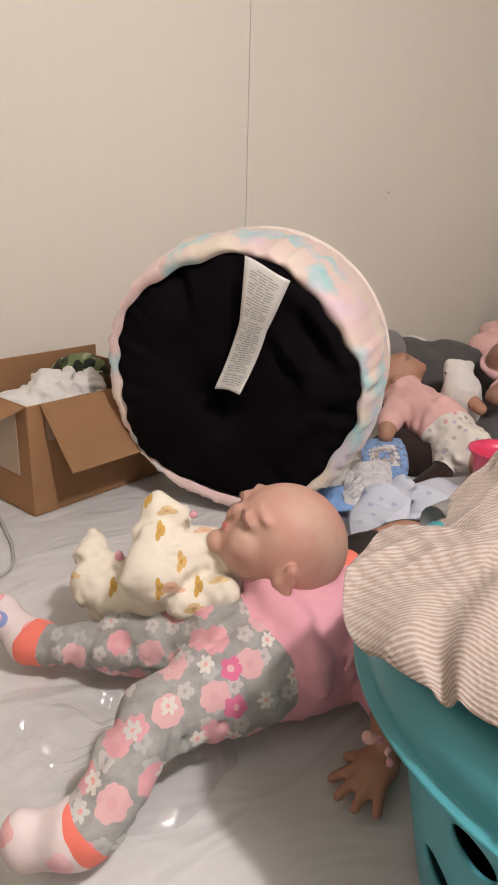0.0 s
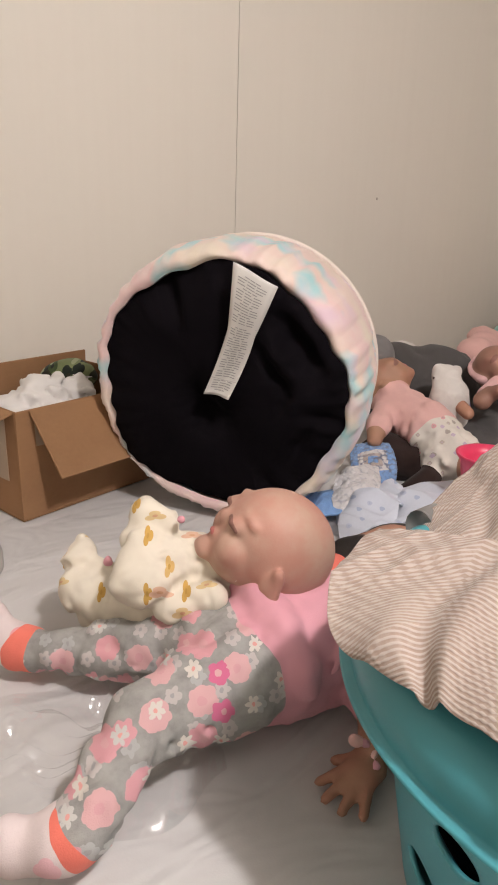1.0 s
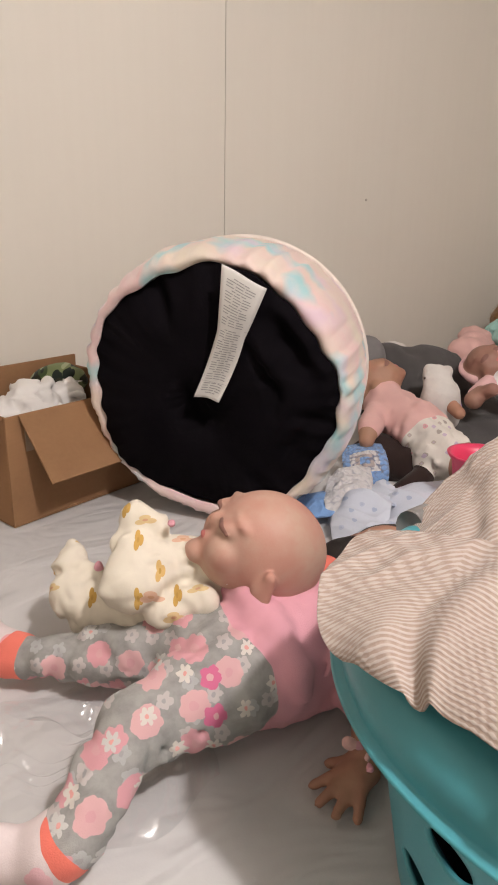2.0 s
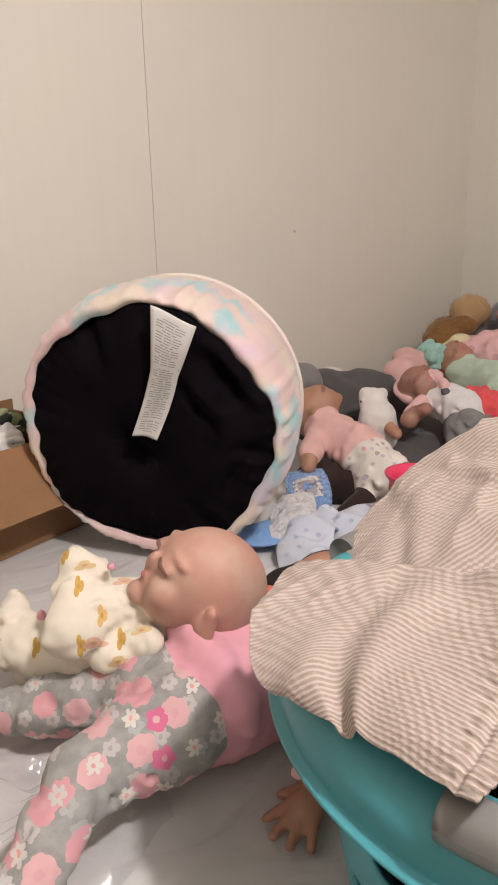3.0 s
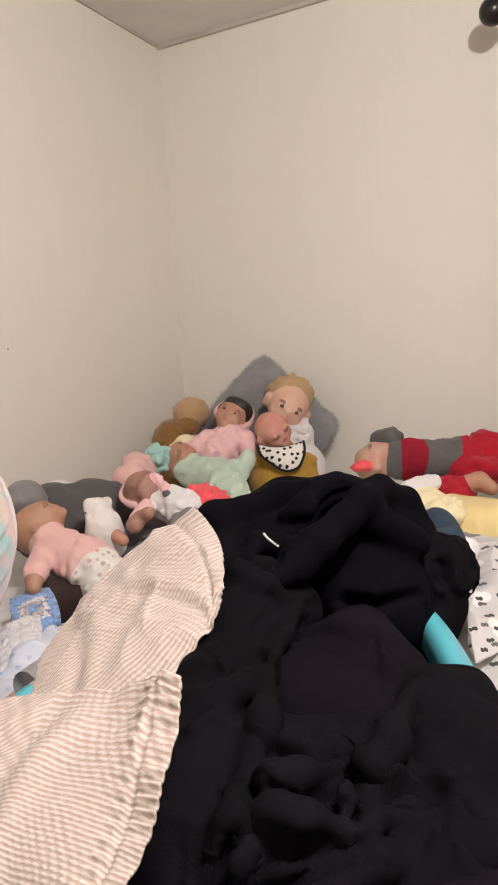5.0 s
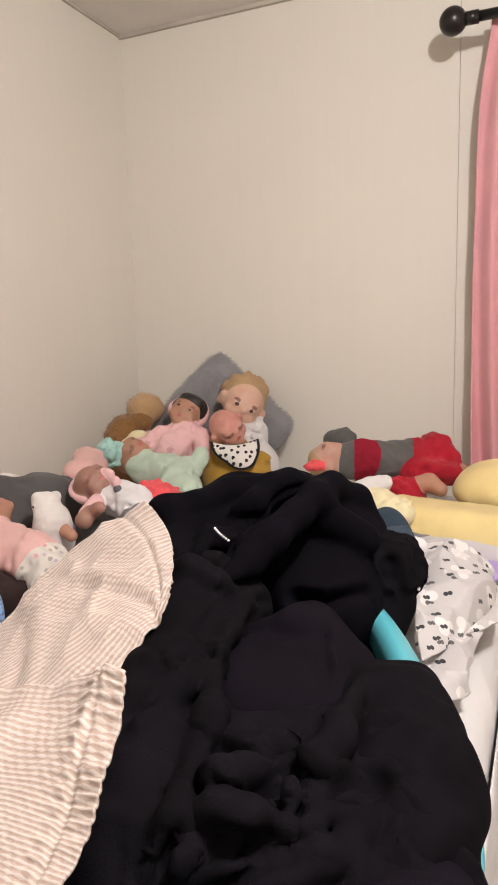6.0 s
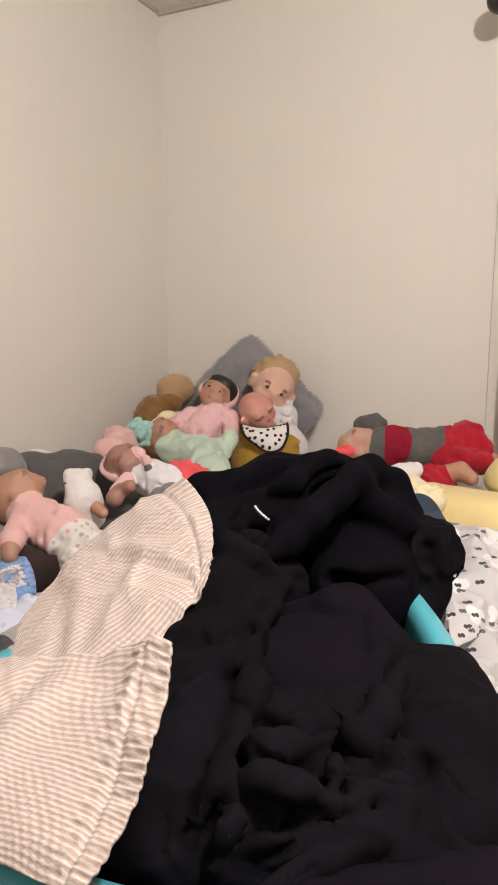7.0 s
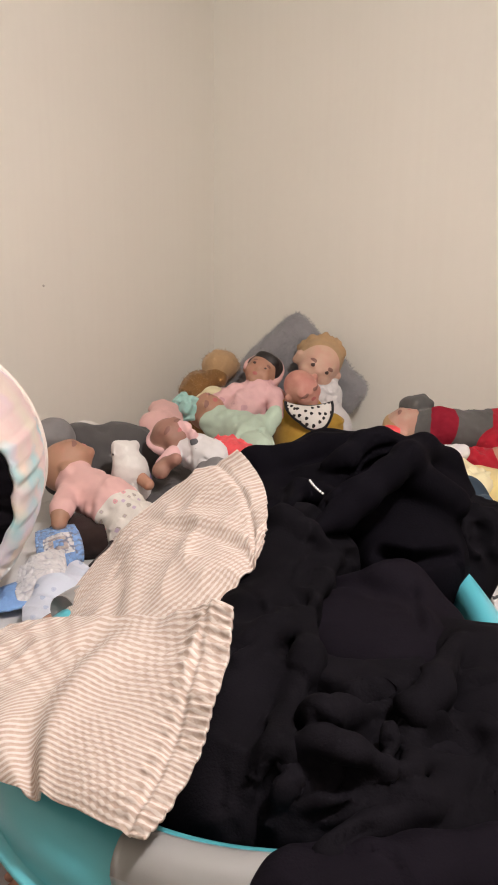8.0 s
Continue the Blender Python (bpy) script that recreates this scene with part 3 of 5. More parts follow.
def head(c, r, face, crown, skin, hair="", eyes="shut", ears=True, fringe=0.35, band="", back=0.0):
    """The prims of a doll's head."""
    c, f = np.array(c, float), unit(face)
    side = unit(np.cross(f, crown))
    u = np.cross(side, f)
    m = np.stack([side, f, u], 1)

    def lump(s, fo, up, radii, mat):
        return ("ball", c + r * (s * side + fo * f + up * u), r * np.array(radii, float), mat, m, 0.0)

    made = [lump(0, -0.06, 0.08, (0.86, 1.02, 0.93), skin), lump(0, 0.30, -0.42, (0.66, 0.58, 0.52), skin), lump(0, 0.88, -0.16, (0.13, 0.18, 0.15), skin),
            lump(0.38, 0.56, -0.34, (0.34, 0.32, 0.32), skin), lump(-0.38, 0.56, -0.34, (0.34, 0.32, 0.32), skin), lump(0, 0.72, -0.80, (0.24, 0.2, 0.18), skin),
            lump(0, 0.87, -0.50, (0.11, 0.08, 0.040), "lips")]
    for k in (-1, 1):
        if eyes == "shut":
            made.append(lump(0.34 * k, 0.79, 0.02, (0.21, 0.17, 0.13), skin))
            # rods of darker vinyl: the shade in the lid crease, put into colour
            ends = [c + r * (s * side + fo * f - 0.05 * u) for s, fo in ((0.17 * k, 0.945), (0.36 * k, 0.965), (0.54 * k, 0.86))]
            made += [("rod", ends[0], ends[1], "crease", (0.028 * r, 0.036 * r), 0.0), ("rod", ends[1], ends[2], "crease", (0.036 * r, 0.028 * r), 0.0), lump(0.36 * k, 0.74, 0.22, (0.26, 0.17, 0.09), skin)]
        else:
            made += [lump(0.34 * k, 0.81, 0.01, (0.19, 0.12, 0.10), skin), lump(0.34 * k, 0.905, 0.0, (0.085, 0.045, 0.040), "dark"), lump(0.34 * k, 0.85, 0.20, (0.14, 0.05, 0.018), "crease")]
        if ears:
            made.append(lump(0.86 * k, -0.06, -0.14, (0.12, 0.15, 0.24), skin))
            for a in np.linspace(-1.2, 3.9, 11):
                made.append(lump((0.97 + 0.03 * math.cos(a)) * k, -0.10 - 0.16 * math.cos(a + 1.2), -0.12 + 0.23 * math.sin(a), (0.062, 0.062, 0.062), skin))
    if hair:
        made.append(lump(0, -0.20 - back, 0.26, (0.96, 1.00, 0.95), hair))
        made.append(lump(0, fringe, 0.66, (0.70, 0.40, 0.34), hair))
    if band:
        for a in np.linspace(-1.9, 1.9, 17):
            made.append(lump(1.0 * math.sin(a), -0.30 * math.cos(a), 0.15 + 1.0 * math.cos(a), (0.12, 0.12, 0.12), band))
    return made


# ---- the room ----
BED = 0.69
CEIL = 2.13
WEST, SOUTH = -3.3, -3.1


def wall(name, x0, x1, y0, y1, label):
    ob = part(name, box_bm(x0, x1, y0, y1, 0, CEIL), "joint", None)
    return tagged(ob, label, "wall", "", "structure")


wall_north = wall("wall_north", WEST - 0.12, 0.12, 0.006, 0.12, "cream panelled wall with thin vertical joints")
wall_east = wall("wall_east", 0.006, 0.12, SOUTH, 0.006, "cream panelled wall behind the pink curtain")
wall_south = wall("wall_south", WEST - 0.12, 0.12, SOUTH - 0.12, SOUTH, "plain cream wall closing the room")
wall_west = wall("wall_west", WEST - 0.12, WEST, SOUTH, 0.006, "plain cream wall closing the room side")
for a, b in ((-1.2182, 0.0), (-2.4367, -1.2198), (WEST, -2.4393)):
    part("panel", box_bm(a, b, 0.0, 0.006, 0, CEIL), "wall", wall_north)
for a, b in ((-1.0694, 0.0), (-2.288, -1.0706), (SOUTH, -2.2906)):
    part("panel", box_bm(0.0, 0.006, a, b, 0, CEIL), "wall", wall_east)
part("panel", box_bm(WEST, 0.0, SOUTH, SOUTH + 0.006, 0, CEIL), "wall", wall_south)
part("panel", box_bm(WEST, WEST + 0.006, SOUTH + 0.006, 0.0, 0, CEIL), "wall", wall_west)
ceiling = tagged(part("ceiling", box_bm(WEST - 0.12, 0.12, SOUTH - 0.12, 0.12, CEIL, CEIL + 0.1), "ceiling", None), "flat grey-white ceiling", "ceiling", "", "structure")
floor_ob = tagged(part("floor", box_bm(WEST - 0.12, 0.12, SOUTH - 0.12, 0.12, -0.1, 0.0), "floor", None), "dark brown floor beside the bed", "floor", "", "structure")
trim = tagged(part("trim", box_bm(-0.012, 0.0, SOUTH, 0.0, CEIL - 0.012, CEIL), "joint", None), "thin ceiling trim strip", "trim", "", "structure")
trim_n = tagged(part("trim", box_bm(WEST, -0.012, -0.008, 0.0, CEIL - 0.008, CEIL), "joint", None), "thin ceiling trim strip", "trim", "", "structure")

speck = bmesh.new()
bmesh.ops.create_uvsphere(speck, u_segments=10, v_segments=6, radius=0.004, matrix=Matrix.Translation((-0.796, 0.0, 1.178)) @ Matrix.Diagonal((1, 0.4, 0.8, 1)))
tagged(part("nail_head", speck, "joint", None, smooth=True), "small dark nail head in the cream wall", "nail")


# ---- bed ----
def bed():
    base = thing("bed", (-1.02, -0.65, 0), "bed with a white wrinkled fitted sheet pushed into the corner", "bed")
    soft("mattress", [slab((-1.025, -0.64, BED - 0.14), (1.005, 0.63, 0.14), 0.05, "sheet", fold=0.003)], 0.011, "white fitted sheet with soft wrinkles", blend=0.01, fold_scale=7.0, seed=4, parent=base)
    # the sheet hanging down the long side
    n, rows = 220, 14
    co, uvs, faces = [], [], []
    for j in range(rows):
        for i in range(n):
            x = -2.0 + 1.95 * i / (n - 1)
            z = BED - 0.045 - 0.47 * j / (rows - 1)
            s = j / (rows - 1)
            w = 0.014 * s * math.sin(31 * x + 2 * math.sin(5 * x)) + 0.006 * s * math.sin(77 * x + 3 * math.sin(9 * x))
            co.append((x, -1.274 - 0.018 * s + w, z))
    for j in range(rows - 1):
        for i in range(n - 1):
            a = j * n + i
            faces.append((a, a + 1, a + n + 1, a + n))
    ob = solid("hanging_sheet", co, faces, ["sheet"], None, base)
    ob.modifiers.new("thickness", "SOLIDIFY").thickness = 0.002
    part("box_base", box_bm(-2.0, -0.06, -1.24, -0.04, 0.0, BED - 0.285, 0.01), "brown_dark", base)


bed()


# ---- curtain and rod ----
def curtain():
    n, rows = 150, 30
    co, faces = [], []
    for j in range(rows):
        s = j / (rows - 1)
        z = 1.945 - 1.33 * s
        for i in range(n):
            u = i / (n - 1)
            y = -1.137 - 0.55 * u + (0.012 * math.sin(3.2 * s) - 0.022 * math.exp(-(s / 0.10) ** 2)) * (1 - u)
            deep = 0.010 + 0.016 * s
            x = -0.105 + deep * math.sin(46 * u + 0.8 * math.sin(4 * s)) + 0.004 * math.sin(23 * s + 9 * u) - 0.01 * s
            co.append((x, y, z))
    for j in range(rows - 1):
        for i in range(n - 1):
            a = j * n + i
            faces.append((a, a + n, a + n + 1, a + 1))
    ob = solid("curtain", co, faces, ["curtain"])
    ob.modifiers.new("thickness", "SOLIDIFY").thickness = 0.002
    tagged(ob, "pink curtain hanging in folds from a black rod", "curtain")
    rod_thing = thing("curtain_rod", (-0.13, -1.5, 1.925), "black metal curtain rod with a round end knob", "curtain rod")
    for name, y0, y1, r in (("pole", -2.2, -1.115, 0.0125), ("collar", -1.128, -1.094, 0.016)):
        bm = bmesh.new()
        bmesh.ops.create_cone(bm, cap_ends=True, segments=24, radius1=r, radius2=r, depth=y1 - y0, matrix=pose(-0.13, (y0 + y1) / 2, 1.925, 90))
        part(name, bm, "rod", rod_thing, smooth=True)
    bm = bmesh.new()
    bmesh.ops.create_uvsphere(bm, u_segments=28, v_segments=18, radius=0.034, matrix=Matrix.Translation((-0.13, -1.066, 1.925)))
    part("finial", bm, "rod", rod_thing, smooth=True)
    part("bracket", box_bm(-0.13, 0.0, -1.24, -1.225, 1.913, 1.937, 0.003), "rod", rod_thing)


curtain()


# ---- round pouf ----
def pouf():
    c = np.array((-1.5616, -0.4433, 0.898))
    axis = unit((-0.8355, -0.576, -0.10))
    across = unit(np.cross((0, 0, 1), axis))
    up = np.cross(axis, across)
    R = 0.199
    base = thing("pouf", (-1.50, -0.42, BED), "round pastel tie-dye floor pouf tipped up, showing its black underside", "pouf")

    def ring(profile, segs, name, mat, label=""):
        co, faces = [], []
        for r, h in profile:
            for i in range(segs):
                a = 2 * math.pi * i / segs
                rr, hh = (r(a), h(a))
                q = c + axis * hh + rr * (math.cos(a) * across + math.sin(a) * up)
                co.append(q)
        for j in range(len(profile) - 1):
            for i in range(segs):
                k = (i + 1) % segs
                faces.append((j * segs + i, j * segs + k, (j + 1) * segs + k, (j + 1) * segs + i))
        ob = solid(name, co, faces, [mat], None, base)
        return tagged(ob, label)

    segs = 240

    def edge(a):
        return 0.893 * R + 0.0045 * math.sin(5 * a + 1) + (0.0034 + 0.0020 * math.cos(a)) * abs(math.sin(4 * a + 1.3 * math.sin(3 * a))) + 0.0016 * math.sin(21 * a + 3 * math.sin(2 * a))

    def bump_at(a, s, a0, s0, wa, ws):
        d = (a - a0 + math.pi) % (2 * math.pi) - math.pi
        return math.exp(-(d / wa) ** 2 - ((s - s0) / ws) ** 2)

    def crease(a, s):
        # soft uneven stuffing, a few deep creases near the seam
        low = 0.006 * math.sin(2 * a + 0.5) * s + 0.004 * math.sin(3 * a + 4 * s) * s + 0.003 * math.sin(5 * a - 6 * s + 1) * s
        deep = 0.024 * bump_at(a, s, 0.62, 0.80, 0.30, 0.09) + 0.018 * bump_at(a, s, 2.05, 0.82, 0.10, 0.18) + 0.014 * bump_at(a, s, -0.45, 0.78, 0.25, 0.06) + 0.014 * bump_at(a, s, -0.12, 0.85, 0.07, 0.14)
        deep += 0.012 * bump_at(a, s, -1.05, 0.86, 0.08, 0.16) + 0.010 * bump_at(a, s, 1.5, 0.88, 0.06, 0.12) + 0.012 * bump_at(a, s, 0.30, 0.55, 0.5, 0.05)
        raised = 0.016 * bump_at(a, s, 0.60, 0.66, 0.26, 0.08) + 0.010 * bump_at(a, s, 0.55, 0.93, 0.3, 0.06)
        return low - deep + raised + s ** 6 * 0.002 * math.sin(37 * a + 3 * math.sin(5 * a))

    rows = []
    for j in range(44):
        s = max(j / 43, 0.004)
        rows.append((lambda a, s=s: edge(a) * s,
                     lambda a, s=s: 0.026 * (1 - s ** 4) - 0.034 * bump_at(a, s, -2.3, 0.16, 1.4, 0.13) + crease(a, s)))
    ring(rows, segs, "base_panel", "black", "black gathered fabric underside")

    def pucker(a, s):
        wide = 0.0019 * math.sin(52 * a + 3 * math.sin(3 * a) + 2 * s) * (0.6 + 0.4 * math.sin(7 * a)) + 0.0016 * math.sin(29 * a + 2 + 3 * math.sin(5 * a))
        wide = 1.4 * wide + 0.0012 * math.sin(97 * a + 4 * math.sin(4 * a) + 6 * s)
        return wide * min(1, 5 * s) * (1 - 0.6 * s)

    side = []
    for j in range(26):
        s = j / 25
        turned = math.sin(math.pi / 2 * min(1, s / 0.30))
        side.append((lambda a, s=s, t=turned: edge(a) * (1 - t) + t * R * (0.985 + 0.048 * math.sin(math.pi * s) - 0.01 * s * s) + pucker(a, s),
                     lambda a, s=s, t=turned: 0.018 * math.sin(math.pi * min(1, s / 0.30)) - 0.172 * s ** 1.25))
    ring(side, segs, "side_band", "rainbow", "pastel pink, cream and aqua tie-dye side")
    pip = [(lambda a, k=k: R * 0.977 + 0.0042 * math.cos(k * math.pi / 4), lambda a, k=k: -0.174 + 0.0042 * math.sin(k * math.pi / 4)) for k in range(9)]
    ring(pip, segs, "piping", "piping")
    back = [(lambda a, s=s: R * 0.966 * max(1 - s / 8, 0.004), lambda a, s=s: -0.175 - 0.02 * math.sin(math.pi / 2 * s / 8)) for s in range(9)]
    ring(back, segs, "top_panel", "rainbow")

    # care label, sewn in at the upper seam and hanging over the underside
    def on_label(s, w):
        x = 0.067 - 0.056 * s + 0.006 * math.sin(3.2 * s)
        y = 0.176 - 0.168 * s
        wide = 0.0330 - 0.0145 * min(1, s / 0.45)
        tilt = -0.42 + 0.30 * s
        return c + across * (x + w * wide * math.cos(tilt)) + up * (y + w * wide * math.sin(tilt)) + axis * (0.040 + 0.005 * math.sin(6 * s) + 0.004 * math.sin(2.5 * w + 5 * s))

    n, m = 40, 9
    co = [on_label(j / (n - 1), -1 + 2 * i / (m - 1)) for j in range(n) for i in range(m)]
    faces = [(j * m + i, j * m + i + 1, (j + 1) * m + i + 1, (j + 1) * m + i) for j in range(n - 1) for i in range(m - 1)]
    tag = solid("care_label", co, faces, ["label"], None, base)
    tag.modifiers.new("thickness", "SOLIDIFY").thickness = 0.0006
    tagged(tag, "long white sewn-in label with small grey print")
    co, faces = [], []
    random.seed(5)
    for k in range(46):
        s = 0.05 + 0.92 * k / 46
        long = 0.72 if k % 9 not in (0, 4) else 0.4
        if k in (17, 40):
            long = 0.96
        for part_of in range(1 if long > 0.9 else 3):
            w0 = -long + 2 * long * part_of / 3
            w1 = w0 + (2 * long if long > 0.9 else 2 * long / 3 * random.uniform(0.7, 0.95))
            ds = 0.0022 if long > 0.9 else 0.0062
            b = len(co)
            for sq, wq in ((s, w0), (s, w1), (s + ds, w1), (s + ds, w0)):
                co.append(on_label(sq, wq) + axis * 0.0014)
            faces.append((b, b + 1, b + 2, b + 3))
    solid("print", co, faces, ["ink"], None, tag)


pouf()


# ---- cardboard box ----
def carton():
    base = thing("cardboard_box", (-1.68, -0.15, BED), "open brown cardboard box with its flaps folded out, half full", "box")
    turn = pose(-1.801, -0.280, BED, 0, 0, 13.0)
    L, W, H, T = 0.262, 0.185, 0.172, 0.004

    def board(name, x0, x1, y0, y1, z0, z1, extra=None, label=""):
        m = turn if extra is None else turn @ extra
        return part(name, box_bm(x0, x1, y0, y1, z0, z1, 0.0012, m), "card", base, label)

    board("bottom", 0, L, 0, W, 0.001, T)
    board("front_wall", 0, L, 0, T, T, H)
    board("back_wall", 0, L, W - T, W, T, H + 0.030)
    board("side_wall", 0, T, T, W - T, T, H)
    board("side_wall", L - T, L, T, W - T, T, H + 0.01)
    # the flap folded out over the front hangs down, the one on the side sticks out
    flap = Matrix.Translation((0.0, -0.002, H)) @ Euler((radians(50), 0, 0)).to_matrix().to_4x4()
    board("flap", 0.022, L - 0.004, -0.112, 0, -T, 0, flap, "front flap bent down and outward")
    flap = Matrix.Translation((0.0, 0.0, H)) @ Euler((0, radians(-14), 0)).to_matrix().to_4x4()
    board("flap", -0.1, 0, 0.006, W - 0.006, -T, 0, flap, "side flap bent outward")
    strip = part("tape", box_bm(-0.0012, 0.0, 0.03, 0.09, 0.06, H - 0.004, 0, turn), "tape", base, "strip of glossy packing tape")
    part("tape", box_bm(0.03, 0.048, -0.0012, 0.0, 0.115, H - 0.004, 0, turn), "tape", base)
    return turn


carton_turn = carton()
inside = [carton_turn @ Vector(p) for p in ((0.10, 0.08, 0.145), (0.16, 0.09, 0.140), (0.05, 0.09, 0.13), (0.205, 0.14, 0.142))]
soft("crumpled_paper", [ball(inside[0], (0.06, 0.06, 0.05), "paper", fold=0.016), ball(inside[1], (0.05, 0.05, 0.05), "paper", fold=0.016), ball(inside[2], (0.05, 0.06, 0.045), "paper", fold=0.016), ball(inside[0] - Vector((0, 0, 0.08)), (0.09, 0.06, 0.058), "paper")], 0.0045, "crumpled white tissue paper inside the box", "paper", fold_scale=34.0, seed=8, relax=1)
soft("camouflage_cap", [ball(inside[3] + Vector((-0.01, 0, 0.026)), (0.050, 0.044, 0.036), "camo", fold=0.005), rod(inside[3] + Vector((-0.01, 0, -0.02)), inside[3] + Vector((-0.01, 0, -0.135)), 0.03, 0.028, "camo")], 0.004, "green and black camouflage cloth in the box", "clothing", seed=3)


# ---- laundry basket ----
BASKET = (-1.667, -1.098)


def basket():
    cx, cy = BASKET
    base = thing("laundry_basket", (cx, cy, BED), "round teal plastic laundry basket with grey handles, heaped with clothes", "laundry basket")
    segs = 180

    def oval(a, r):
        # a round end towards the room, drawn out and narrower towards the wall
        w = min(1, max(0, (math.cos(a - 0.23) - 0.30) / 0.70))
        w = w * w * (3 - 2 * w)
        r *= 1 - 0.14 * w - 0.11 * math.exp(-((a + 1.25) / 0.52) ** 2)
        return cx + 0.150 * w + r * math.cos(a), cy + 0.022 * w + r * math.sin(a)

    def revolve(name, profile, mat, a0=0.0, a1=2 * math.pi, label="", n=segs):
        closed = a1 - a0 > 6.28
        co, faces = [], []
        for r, z in profile:
            for i in range(n):
                a = a0 + (a1 - a0) * i / (n if closed else n - 1)
                a -= 2 * math.pi if a > math.pi else 0
                co.append((*oval(a, 0.955 * r), z))
        for j in range(len(profile) - 1):
            for i in range(n if closed else n - 1):
                k = (i + 1) % n
                faces.append((j * n + i, j * n + k, (j + 1) * n + k, (j + 1) * n + i))
        if not closed:
            for i in (0, n - 1):
                faces.append(tuple(j * n + i for j in range(len(profile) - 1)))
        return tagged(solid(name, co, faces, [mat], None, base), label)

    # wide rolled rim with a thin flange at its lower edge
    rim = [(0.174, 0.886), (0.175, 0.900), (0.179, 0.9080), (0.186, 0.9120), (0.194, 0.9115), (0.2015, 0.9080), (0.2075, 0.9020), (0.2112, 0.8940), (0.2125, 0.8850), (0.2118, 0.8765), (0.2120, 0.8742), (0.2175, 0.8738), (0.2190, 0.8720), (0.2175, 0.8702), (0.208, 0.8698), (0.199, 0.874), (0.190, 0.880), (0.174, 0.886)]
    revolve("rim", rim, "teal", label="wide glossy teal rim")
    # body wall with oval holes, tapering down
    rows, n = 96, 640
    top, low, r_top, r_low = 0.884, BED + 0.004, 0.183, 0.150
    co = np.zeros((rows, n, 2))
    for j in range(rows):
        for i in range(n):
            co[j, i] = (i / n * 2 * math.pi - math.pi, low + (top - low) * j / (rows - 1))
    holes = [(2 * math.pi * (k + 0.5 * (row % 2)) / 14 + 0.27, z) for row, z in enumerate((0.812, 0.752)) for k in range(14)]
    da, dz = 0.105, 0.0125
    gone = np.zeros((rows, n), bool)
    for ha, hz in holes:
        d = (co[:, :, 0] - ha + math.pi) % (2 * math.pi) - math.pi
        u, v = d / da, (co[:, :, 1] - hz) / dz
        rho = np.sqrt(u * u + v * v) + 1e-9
        near = (rho > 0.86) & (rho < 1.14)
        for j, i in np.argwhere(near):
            co[j, i, 0] = ha + da * u[j, i] / rho[j, i]
            co[j, i, 1] = hz + dz * v[j, i] / rho[j, i]
        gone |= rho < 0.86
    verts, faces = [], []
    for j in range(rows):
        for i in range(n):
            a, z = co[j, i]
            r = r_low + (r_top - r_low) * (z - low) / (top - low)
            verts.append((*oval(a, r), z))
    for j in range(rows - 1):
        for i in range(n):
            k = (i + 1) % n
            if not (gone[j, i] or gone[j, k] or gone[j + 1, k] or gone[j + 1, i]):
                faces.append((j * n + i, j * n + k, (j + 1) * n + k, (j + 1) * n + i))
    wall_ob = solid("body", verts, faces, ["teal"], None, base)
    bm = bmesh.new()
    bm.from_mesh(wall_ob.data)
    bmesh.ops.remove_doubles(bm, verts=bm.verts[:], dist=0.0007)
    bmesh.ops.dissolve_degenerate(bm, dist=0.0004, edges=bm.edges[:])
    bm.to_mesh(wall_ob.data)
    bm.free()
    wall_ob.modifiers.new("thickness", "SOLIDIFY").thickness = 0.003
    bottom = bmesh.new()
    bottom.faces.new([bottom.verts.new((*oval(2 * math.pi * i / 64, 0.149), BED + 0.003)) for i in range(64)])
    part("bottom", bottom, "teal", base)
    for a0, a1 in ((-3.07, -2.30), (0.95, 1.68)):
        tube = []
        for k in range(17):
            t = 2 * math.pi * k / 16
            tube.append((0.2005 + 0.0135 * math.cos(t), 0.9065 + 0.0145 * math.sin(t)))
        revolve("handle", tube, "silver", a0, a1, "smooth grey metallic grip", 40)


basket()


